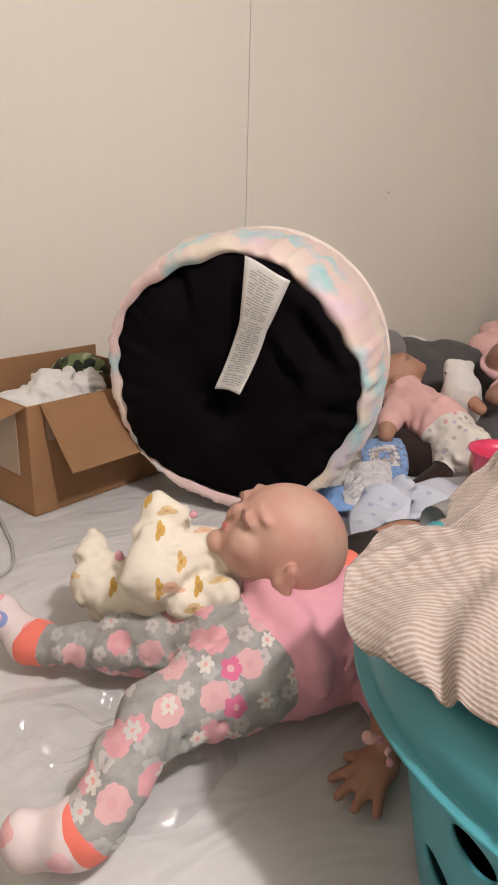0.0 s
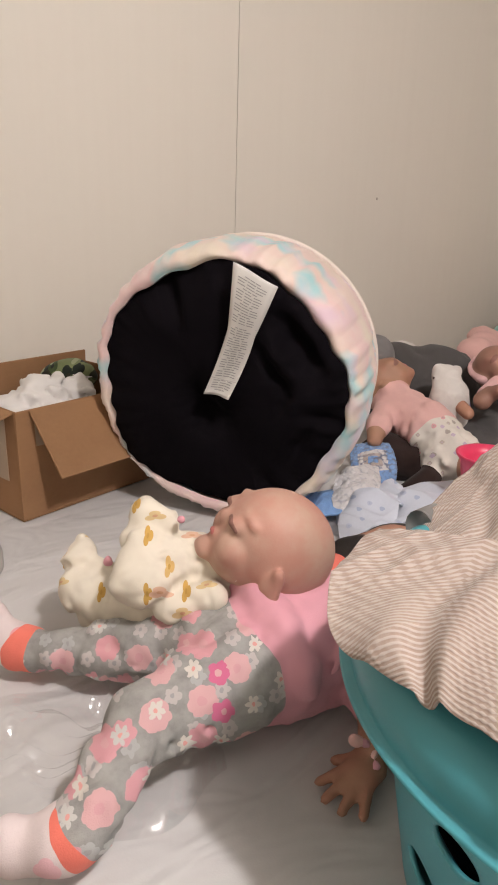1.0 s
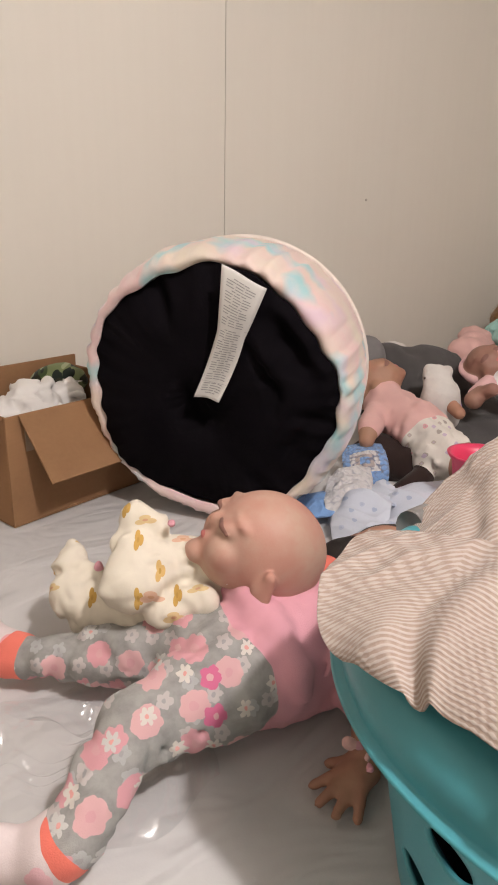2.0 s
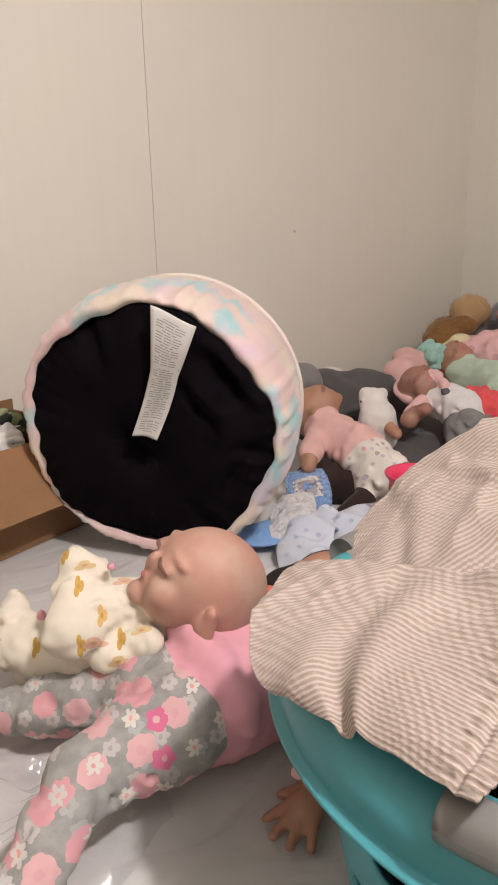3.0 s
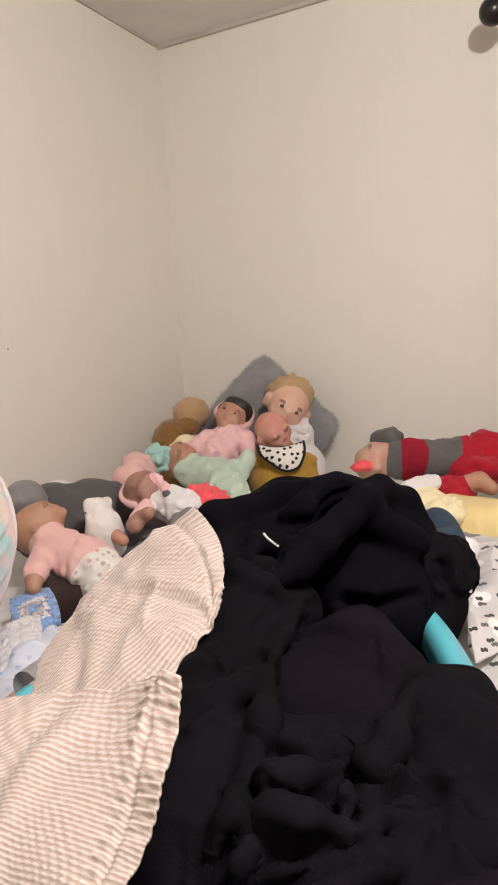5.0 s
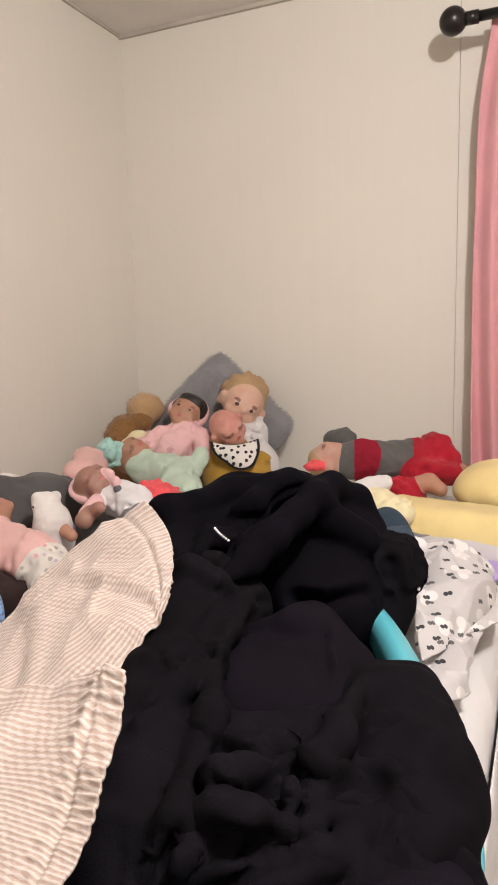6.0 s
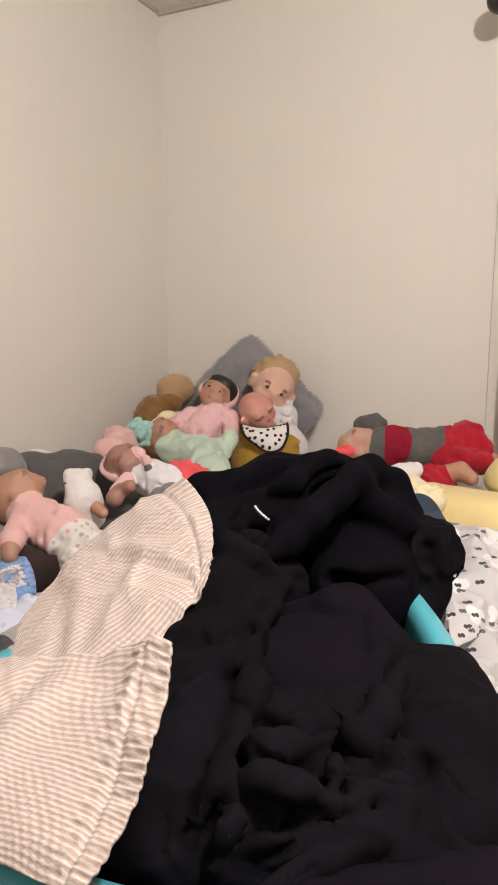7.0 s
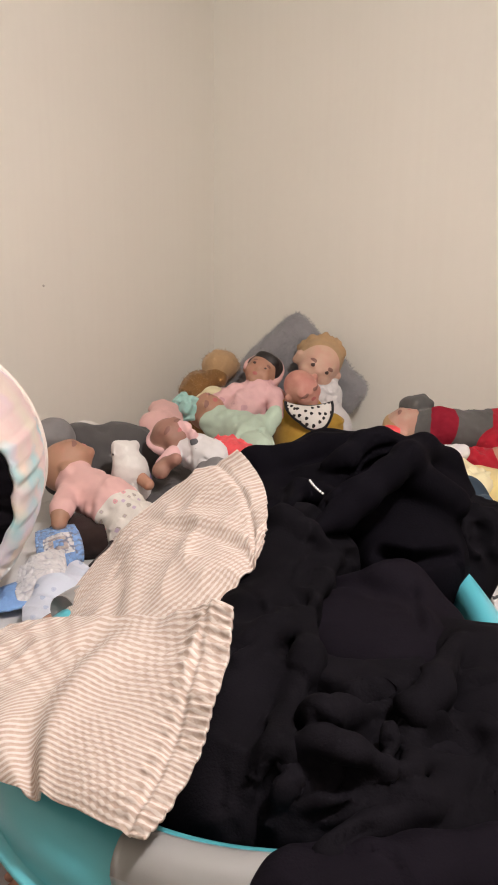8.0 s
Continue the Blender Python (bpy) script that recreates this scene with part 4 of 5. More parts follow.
# ---- clothes in the basket ----
def valleys():
    """The deep creases of the heap, which run on from one garment to the next."""
    made = [*crease_in(0.0069, (-1.509, -1.071, 1.005), (-1.489, -1.085, 1.01), (-1.463, -1.093, 1.024), (-1.451, -1.107, 1.025)),
            *crease_in(0.01265, (-1.561, -1.109, 0.954), (-1.515, -1.122, 0.94), (-1.51, -1.147, 0.938), (-1.475, -1.175, 0.937)),
            *crease_in(0.0092, (-1.582, -1.078, 0.987), (-1.562, -1.08, 0.99), (-1.544, -1.093, 0.993), (-1.524, -1.109, 1.007))]
    made += [*crease_in(0.00575, (-1.663, -1.099, 0.971), (-1.646, -1.096, 0.974), (-1.605, -1.092, 0.977)),
             *crease_in(0.0092, (-1.685, -1.083, 0.97), (-1.697, -1.099, 0.968), (-1.704, -1.107, 0.962)),
             *crease_in(0.0092, (-1.665, -1.107, 0.969), (-1.672, -1.118, 0.958), (-1.67, -1.124, 0.953)),
             *crease_in(0.0069, (-1.741, -1.099, 0.95), (-1.73, -1.107, 0.954), (-1.707, -1.111, 0.957)),
             *crease_in(0.0046, (-1.764, -1.131, 0.94), (-1.786, -1.147, 0.937)),
             *crease_in(0.00805, (-1.814, -1.14, 0.924), (-1.823, -1.145, 0.917), (-1.822, -1.15, 0.905))]
    made += [*crease_in(0.01035, (-1.801, -1.164, 0.94), (-1.803, -1.157, 0.924), (-1.809, -1.157, 0.916)),
             *crease_in(0.0138, (-1.739, -1.155, 0.939), (-1.744, -1.175, 0.947), (-1.732, -1.192, 0.947), (-1.714, -1.206, 0.951), (-1.676, -1.209, 0.939)),
             *crease_in(0.0069, (-1.584, -1.168, 0.946), (-1.63, -1.185, 0.949), (-1.651, -1.193, 0.948)),
             *crease_in(0.0069, (-1.772, -1.157, 0.937), (-1.778, -1.175, 0.949), (-1.772, -1.185, 0.939)),
             *crease_in(0.01495, (-1.799, -1.183, 0.938), (-1.797, -1.197, 0.937), (-1.789, -1.212, 0.934)),
             *crease_in(0.01035, (-1.731, -1.195, 0.944), (-1.733, -1.202, 0.937), (-1.754, -1.211, 0.942))]
    made += [*crease_in(0.01495, (-1.753, -1.214, 0.946), (-1.738, -1.227, 0.937), (-1.727, -1.242, 0.931)),
             *crease_in(0.00575, (-1.783, -1.215, 0.933), (-1.773, -1.221, 0.931)),
             *crease_in(0.0046, (-1.807, -1.18, 0.917), (-1.802, -1.195, 0.924), (-1.796, -1.207, 0.928)),
             *crease_in(0.0069, (-1.798, -1.242, 0.927), (-1.77, -1.249, 0.921), (-1.749, -1.256, 0.924)),
             *crease_in(0.0069, (-1.696, -1.228, 0.945), (-1.684, -1.243, 0.948)),
             *crease_in(0.00575, (-1.845, -1.181, 0.929), (-1.829, -1.202, 0.928), (-1.8, -1.215, 0.924))]
    return made


def clothes():
    k, v, deep = "black_cotton", "navy", valleys()
    # the ball at x -1.785 is unseen filler, added to block lamp light through a hole
    trousers = [ball((-1.667, -1.098, 0.80), (0.150, 0.150, 0.105), k), ball((-1.560, -1.080, 0.80), (0.150, 0.130, 0.100), k), ball((-1.785, -1.045, 0.868), (0.052, 0.052, 0.03), k), ball((-1.74, -0.99, 0.868), (0.05, 0.05, 0.028), k), ball((-1.734, -1.157, 0.892), (0.085, 0.06, 0.045), k, (0, 0, 40), -0.013), ball((-1.708, -1.217, 0.880), (0.09, 0.06, 0.05), k, (0, 0, 40), -0.013),
                rod((-1.726, -1.140, 0.921), (-1.688, -1.197, 0.923), 0.016, 0.018, k, -0.006), rod((-1.751, -1.145, 0.912), (-1.732, -1.181, 0.915), 0.013, 0.016, k, -0.005)]
    trousers += [*pleat(0.008, k, (-1.766, -1.154, 0.933), (-1.77, -1.171, 0.95), (-1.752, -1.177, 0.944), (-1.73, -1.191, 0.941)),
                 *pleat(0.007, k, (-1.785, -1.16, 0.937), (-1.786, -1.18, 0.944), (-1.791, -1.192, 0.942), (-1.777, -1.208, 0.936)),
                 *pleat(0.004, k, (-1.767, -1.207, 0.936), (-1.755, -1.208, 0.942), (-1.754, -1.213, 0.943)),
                 *pleat(0.006, k, (-1.775, -1.217, 0.931), (-1.75, -1.221, 0.930), (-1.746, -1.234, 0.926), (-1.729, -1.242, 0.927)),
                 *pleat(0.005, k, (-1.809, -1.163, 0.910), (-1.801, -1.164, 0.930), (-1.798, -1.161, 0.934)),
                 *pleat(0.005, k, (-1.803, -1.179, 0.920), (-1.798, -1.19, 0.928), (-1.797, -1.198, 0.931)),
                 *pleat(0.007, k, (-1.828, -1.198, 0.923), (-1.797, -1.212, 0.922), (-1.775, -1.227, 0.922), (-1.734, -1.246, 0.921))]
    soft("black_trousers", trousers + deep, 0.0026, "crumpled faded black cotton trousers heaped in the basket", "clothing", blend=0.007, fold_scale=27.0, seed=21, relax=1, stretch=(1, 1, 0.6))
    # a smooth folded jumper in the middle of the heap
    j = "track"
    jumper = [ball((-1.636, -1.151, 0.903), (0.085, 0.072, 0.046), j, (0, 0, 40), -0.004), rod((-1.564, -1.149, 0.926), (-1.583, -1.182, 0.913), 0.03, 0.026, j, -0.004), *pleat(0.009, j, (-1.584, -1.107, 0.939), (-1.58, -1.14, 0.947), (-1.583, -1.162, 0.944))]
    soft("dark_jumper", jumper + deep, 0.0026, "smooth purple-black jumper folded on the heap", "clothing", blend=0.010, fold_scale=20.0, seed=25, relax=2, stretch=(1, 1, 0.6))
    shirt = [rod((-1.563, -1.048, 0.945), (-1.676, -1.084, 0.911), 0.042, 0.045, k, -0.008), rod((-1.676, -1.084, 0.911), (-1.778, -1.122, 0.891), 0.045, 0.042, k, -0.009), ball((-1.552, -1.074, 0.939), (0.035, 0.035, 0.03), k, None, -0.006), rod((-1.547, -1.039, 0.937), (-1.560, -1.076, 0.876), 0.045, 0.06, k)]
    shirt += [*pleat(0.009, k, (-1.598, -1.048, 0.985), (-1.594, -1.06, 0.988), (-1.597, -1.085, 0.980), (-1.581, -1.103, 0.957)), *pleat(0.007, k, (-1.581, -1.104, 0.957), (-1.631, -1.113, 0.959), (-1.668, -1.12, 0.956)),
              *pleat(0.008, k, (-1.744, -1.105, 0.949), (-1.708, -1.112, 0.954), (-1.671, -1.118, 0.955)), *pleat(0.009, k, (-1.671, -1.12, 0.952), (-1.72, -1.141, 0.950), (-1.74, -1.145, 0.935), (-1.792, -1.157, 0.935), (-1.806, -1.152, 0.920))]
    soft("black_shirt", shirt + deep, 0.0026, "folded black cotton shirt lying on the heap", "clothing", blend=0.009, fold_scale=20.0, seed=31, relax=1, stretch=(1, 1, 0.5))
    bottoms = [rod((-1.640, -1.233, 0.912), (-1.681, -1.251, 0.904), 0.042, 0.039, k, -0.006), rod((-1.681, -1.251, 0.904), (-1.716, -1.255, 0.897), 0.039, 0.034, k, -0.007), rod((-1.717, -1.248, 0.892), (-1.740, -1.226, 0.887), 0.032, 0.03, k, -0.006), rod((-1.598, -1.234, 0.912), (-1.645, -1.248, 0.910), 0.022, 0.027, k, -0.005), rod((-1.621, -1.192, 0.886), (-1.675, -1.215, 0.873), 0.05, 0.05, k, -0.006), rod((-1.610, -1.216, 0.891), (-1.612, -1.200, 0.840), 0.046, 0.055, k)]
    bottoms += [*pleat(0.009, k, (-1.728, -1.209, 0.942), (-1.712, -1.215, 0.950), (-1.656, -1.216, 0.951)), *pleat(0.006, k, (-1.650, -1.270, 0.938), (-1.690, -1.262, 0.940), (-1.728, -1.256, 0.925))]
    soft("tracksuit_bottom", bottoms + deep, 0.0028, "dark cotton tracksuit bottoms bulging over the basket rim", "clothing", blend=0.010, fold_scale=19.0, seed=41, relax=1, stretch=(1, 1, 0.5))
    top = [ball((-1.408, -1.076, 0.950), (0.080, 0.080, 0.074), v, None, -0.008), ball((-1.375, -1.118, 0.942), (0.06, 0.055, 0.07), v, None, -0.008), ball((-1.477, -1.053, 0.970), (0.05, 0.05, 0.036), v, None, -0.005), rod((-1.484, -0.980, 0.996), (-1.415, -1.026, 0.994), 0.020, 0.030, v, -0.005), rod((-1.572, -1.032, 0.970), (-1.500, -1.000, 0.968), 0.024, 0.026, v, -0.003),
           rod((-1.457, -1.125, 1.000), (-1.430, -1.159, 0.972), 0.017, 0.016, v, -0.003), ball((-1.452, -1.123, 0.912), (0.07, 0.06, 0.06), v), rod((-1.50, -1.12, 0.86), (-1.50, -1.12, 0.76), 0.05, 0.05, v)]
    # the lip of the hood and the folds behind it
    top += [*pleat(0.013, v, (-1.588, -1.085, 0.978), (-1.552, -1.093, 0.984), (-1.533, -1.106, 0.997), (-1.497, -1.116, 1.009), (-1.467, -1.124, 1.020), (-1.420, -1.126, 1.020), (-1.376, -1.140, 0.998), (-1.366, -1.156, 0.965)),
            *pleat(0.011, v, (-1.5, -1.058, 1.011), (-1.491, -1.074, 1.016), (-1.465, -1.08, 1.027), (-1.447, -1.092, 1.029), (-1.431, -1.111, 1.024)),
            *pleat(0.009, v, (-1.572, -1.057, 0.991), (-1.530, -1.046, 0.993), (-1.523, -1.063, 0.988), (-1.534, -1.091, 0.996)),
            *pleat(0.011, v, (-1.5, -0.996, 0.994), (-1.474, -1.005, 1.006), (-1.441, -1.026, 1.014), (-1.433, -1.055, 1.024))]
    hood = soft("hoodie", top + deep, 0.0028, "navy-black fleece hoodie bunched on top of the heap", "clothing", blend=0.011, fold_scale=11.0, seed=51, relax=2)
    bm = bmesh.new()
    for n in range(8):
        bmesh.ops.create_uvsphere(bm, u_segments=8, v_segments=6, radius=0.0011, matrix=Matrix.Translation(Vector((-1.583, -1.079, 1.0185)) + Vector((0.0007, -0.0006 - 0.0001 * n, -0.0015)) * n))
    part("drawstring_tip", bm, "metal", hood, "beaded silver drawstring tip", smooth=True)
    soft("dark_sleeve", [rod((-1.842, -1.192, 0.907), (-1.777, -1.264, 0.900), 0.019, 0.019, "track", -0.004), rod((-1.777, -1.264, 0.900), (-1.748, -1.279, 0.894), 0.018, 0.015, "track", -0.004), *crease_in(0.004, (-1.829, -1.186, 0.925), (-1.815, -1.222, 0.927), (-1.823, -1.240, 0.915))], 0.0030, "dark sleeve lying over the basket rim", "clothing", fold_scale=24.0, seed=61, relax=1)
    soft("jersey_top", [ball((-1.385, -1.170, 0.925), (0.038, 0.034, 0.034), k, None, -0.012), rod((-1.400, -1.172, 0.900), (-1.436, -1.165, 0.868), 0.034, 0.03, k), rod((-1.350, -1.178, 0.935), (-1.330, -1.185, 0.912), 0.02, 0.018, k, -0.006)], 0.0034, "black jersey top crumpled at the basket edge", "clothing", fold_scale=34.0, seed=71, relax=1)


clothes()


def sheet_patch(name, corners, middles, bulge, waves, mat, along=1, n=110, thick=0.0016, seed=1, ruffles=(), parent=None, grooves=()):
    """A cloth spanned by four corners and the middles of the four edges between them, bulged along its normal and creased."""
    c, m = [np.array(p, float) for p in corners], [np.array(p, float) for p in middles]
    u, v = np.meshgrid(np.linspace(-1, 1, n), np.linspace(-1, 1, n), indexing="ij")
    u, v = u.ravel()[:, None], v.ravel()[:, None]
    p = np.zeros((n * n, 3))
    for q, (su, sv) in zip(c, ((-1, -1), (1, -1), (1, 1), (-1, 1))):
        p += q * (1 + su * u) * (1 + sv * v) * (su * u + sv * v - 1) / 4
    p += m[0] * (1 - u * u) * (1 - v) / 2 + m[1] * (1 + u) * (1 - v * v) / 2 + m[2] * (1 - u * u) * (1 + v) / 2 + m[3] * (1 - u) * (1 - v * v) / 2
    normal = unit(np.cross(c[1] - c[0], c[3] - c[0]))
    if normal[2] < 0:
        normal = -normal
    lift = bulge * (1 - u * u) * (1 - v * v) + waves[0] * fold_noise(p, waves[1], seed)[:, None]
    for edge in ruffles:
        d, run = {"u1": (1 - u, v), "u0": (1 + u, v), "v1": (1 - v, u), "v0": (1 + v, u)}[edge]
        lift = lift + 0.0009 * np.exp(-(d / 0.16) ** 2) * np.sin(run * 46 + 4 * np.sin(run * 7) + 6 * d) - 0.0022 * np.exp(-((d - 0.17) / 0.025) ** 2) + 0.0009 * np.exp(-((d - 0.24) / 0.05) ** 2) * np.sin(run * 50)
    for at, lean, wide, deep in grooves:
        off = (u - at - lean * v - 0.07 * np.sin(3.1 * v + 9 * at)) / (wide * (1 + 0.35 * np.sin(2 * v + 1)))
        lift = lift + (1 - 0.8 * np.maximum(v, 0) ** 2) * (0.5 * deep * np.exp(-((off - 1.6) / 0.9) ** 2) - deep * np.exp(-off ** 2))
    p = p + normal * lift
    size = np.linalg.norm(c[3] - c[0]), np.linalg.norm(c[1] - c[0])
    a, b = u * size[1] / 2, v * size[0] / 2
    if along:
        uv = np.hstack([b, a])
    else:
        # the cloth is folded over at u = -0.1: the stripes turn there
        turn = (u + 0.1) * size[1] / 2
        uv = np.hstack([0.97 * b - 0.75 * np.minimum(turn, 0) + 0.10 * np.maximum(turn, 0), 0.9 * a - 0.3 * b])
    uv = uv + 0.003 * np.hstack([np.sin(4 * v + u), np.sin(3 * u)])
    faces = [(i * n + j, (i + 1) * n + j, (i + 1) * n + j + 1, i * n + j + 1) for i in range(n - 1) for j in range(n - 1)]
    ob = solid(name, p, faces, [mat], None, parent, True, uv)
    ob.modifiers.new("thickness", "SOLIDIFY").thickness = thick
    return ob


def striped_trousers():
    base = thing("striped_trousers", (-1.75, -1.05, 0.90), "tan and white striped seersucker baby trousers draped over the basket", "clothing")
    sheet_patch("leg", [(-1.862, -1.008, 0.911), (-1.867, -1.132, 0.926), (-1.773, -1.119, 0.999), (-1.758, -0.928, 0.929)], [(-1.861, -1.066, 0.916), (-1.822, -1.135, 0.959), (-1.747, -1.015, 0.953), (-1.842, -0.964, 0.926)], 0.010, (0.0075, 17.0), "striped", 0, n=170, seed=5, ruffles=("u1",), parent=base, grooves=((-0.12, 0.10, 0.12, 0.0075),))
    sheet_patch("leg", [(-1.778, -1.012, 0.928), (-1.640, -1.066, 0.976), (-1.546, -0.990, 1.024), (-1.687, -0.908, 0.906)], [(-1.718, -1.058, 0.938), (-1.588, -1.043, 1.003), (-1.599, -0.911, 0.956), (-1.721, -0.950, 0.910)], 0.012, (0.0065, 17.0), "striped", 1, n=150, seed=9, ruffles=("u1",), parent=base, grooves=((-0.55, 0.3, 0.10, 0.004), (0.40, -0.35, 0.06, 0.003)))


striped_trousers()


# ---- dolls on the bed near the basket ----
def toddler_doll():
    s, f, k = "floral", 0.0062, "skin_tan"
    prims = [
        ball((-1.788, -0.785, 0.748), (0.060, 0.072, 0.056), s, fold=f), rod((-1.80, -0.815, 0.752), (-1.896, -0.822, 0.757), 0.050, 0.032, s, f), rod((-1.896, -0.822, 0.757), (-1.968, -0.866, 0.733), 0.031, 0.0236, s, f),
        rod((-1.971, -0.866, 0.731), (-1.978, -0.861, 0.728), 0.0231, 0.0231, "coral", 0.0015), rod((-1.979, -0.860, 0.7265), (-2.004, -0.840, 0.714), 0.0241, 0.0180, "sock", 0.001), ball((-2.008, -0.836, 0.718), (0.0165, 0.018, 0.0225), "sock"),
        rod((-1.785, -0.752, 0.748), (-1.862, -0.692, 0.735), 0.048, 0.029, s, f), rod((-1.862, -0.692, 0.735), (-1.917, -0.636, 0.724), 0.026, 0.0205, s, f),
        rod((-1.919, -0.632, 0.724), (-1.926, -0.624, 0.723), 0.0222, 0.0222, "coral", 0.001), rod((-1.927, -0.621, 0.7235), (-1.940, -0.592, 0.738), 0.0224, 0.0155, "sock", 0.001), ball((-1.941, -0.590, 0.742), (0.017, 0.015, 0.023), "sock"),
        rod((-1.742, -0.802, 0.750), (-1.665, -0.812, 0.750), 0.070, 0.058, "pinkshirt", 0.006), *pleat(0.014, "pinkshirt", (-1.757, -0.868, 0.752), (-1.760, -0.860, 0.770), (-1.760, -0.835, 0.797), (-1.760, -0.795, 0.812), (-1.762, -0.760, 0.806)), *pleat(0.006, "pinkshirt", (-1.735, -0.872, 0.765), (-1.700, -0.862, 0.790), (-1.672, -0.850, 0.800)), *crease_in(0.006, (-1.728, -0.876, 0.745), (-1.700, -0.874, 0.770), (-1.668, -0.868, 0.785)), *crease_in(0.005, (-1.80, -0.868, 0.735), (-1.845, -0.862, 0.745), (-1.868, -0.842, 0.770)), *crease_in(0.005, (-1.875, -0.858, 0.735), (-1.893, -0.848, 0.765)), *crease_in(0.004, (-1.905, -0.862, 0.735), (-1.915, -0.845, 0.765)), ball((-1.648, -0.770, 0.775), (0.035, 0.035, 0.03), "coral"),
        rod((-1.66, -0.850, 0.748), (-1.69, -0.880, 0.728), 0.030, 0.028, "pinkshirt", 0.003), rod((-1.69, -0.885, 0.726), (-1.727, -0.918, 0.712), 0.017, 0.014, k),
        ball((-1.742, -0.925, 0.706), (0.020, 0.017, 0.010), k, (0, 8, 25)),
    ]
    for x, y, dx, dy in ((-1.754, -0.914, -0.024, 0.008), (-1.760, -0.922, -0.026, 0.000), (-1.760, -0.931, -0.024, -0.008), (-1.754, -0.938, -0.019, -0.014)):
        prims.append(rod((x, y, 0.704), (x + dx, y + dy, 0.697), 0.0055, 0.0046, k))
    prims.append(rod((-1.738, -0.912, 0.704), (-1.752, -0.898, 0.699), 0.0062, 0.005, k))
    prims += [ball((-1.758, -0.923, 0.742), 0.0062, "light_pink"), ball((-1.752, -0.930, 0.741), 0.004, "pinkshirt"), ball((-1.754, -0.941, 0.740), 0.004, "light_pink"), ball((-1.760, -0.949, 0.737), 0.004, "pinkshirt")]
    prims += head((-1.575, -0.795, 0.765), 0.062, (-0.25, 0.15, 0.95), (0.9, 0.45, 0.1), k, "black_hair", "open")
    prims.append(ball((-1.605, -0.775, 0.770), (0.035, 0.05, 0.045), "black_hair"))
    soft("toddler_doll", prims, 0.0030, "large doll in grey floral leggings and pink shirt on the bed", "doll", blend=0.006, fold_scale=34.0, seed=2)


def bald_doll():
    s, f, k = "onesie", 0.0065, "skin_flush"
    prims = head((-1.727, -0.770, 0.842), 0.0575, (-0.58, 0.30, 0.70), (0.64, -0.48, 0.50), "skin", "", "shut")
    prims += [
        rod((-1.766, -0.727, 0.800), (-1.797, -0.697, 0.786), 0.036, 0.042, s, f), ball((-1.814, -0.682, 0.774), (0.040, 0.040, 0.037), s, None, f), rod((-1.787, -0.762, 0.802), (-1.815, -0.738, 0.791), 0.018, 0.022, s, f),
        rod((-1.772, -0.716, 0.822), (-1.830, -0.717, 0.818), 0.026, 0.030, s, f), rod((-1.835, -0.715, 0.816), (-1.813, -0.688, 0.849), 0.031, 0.021, s, f), rod((-1.812, -0.681, 0.862), (-1.798, -0.698, 0.858), 0.0185, 0.0125, s, 0.003),
        rod((-1.827, -0.657, 0.763), (-1.854, -0.619, 0.763), 0.030, 0.028, s, f), rod((-1.857, -0.619, 0.760), (-1.840, -0.594, 0.792), 0.026, 0.0185, s, f), rod((-1.842, -0.609, 0.788), (-1.831, -0.630, 0.781), 0.012, 0.014, s, 0.003),
        rod((-1.829, -0.673, 0.758), (-1.848, -0.634, 0.744), 0.030, 0.024, s, f),
        ball((-1.796, -0.720, 0.868), 0.0045, "pinkshirt"), ball((-1.832, -0.634, 0.794), (0.005, 0.005, 0.009), "pinkshirt"), ball((-1.786, -0.795, 0.835), 0.0016, "metal"),
    ]
    soft("bald_baby_doll", prims, 0.0022, "bald baby doll in a cream leaf-print sleepsuit lying on its back", "doll", blend=0.0045, fold_scale=38.0, seed=7)


toddler_doll()
bald_doll()


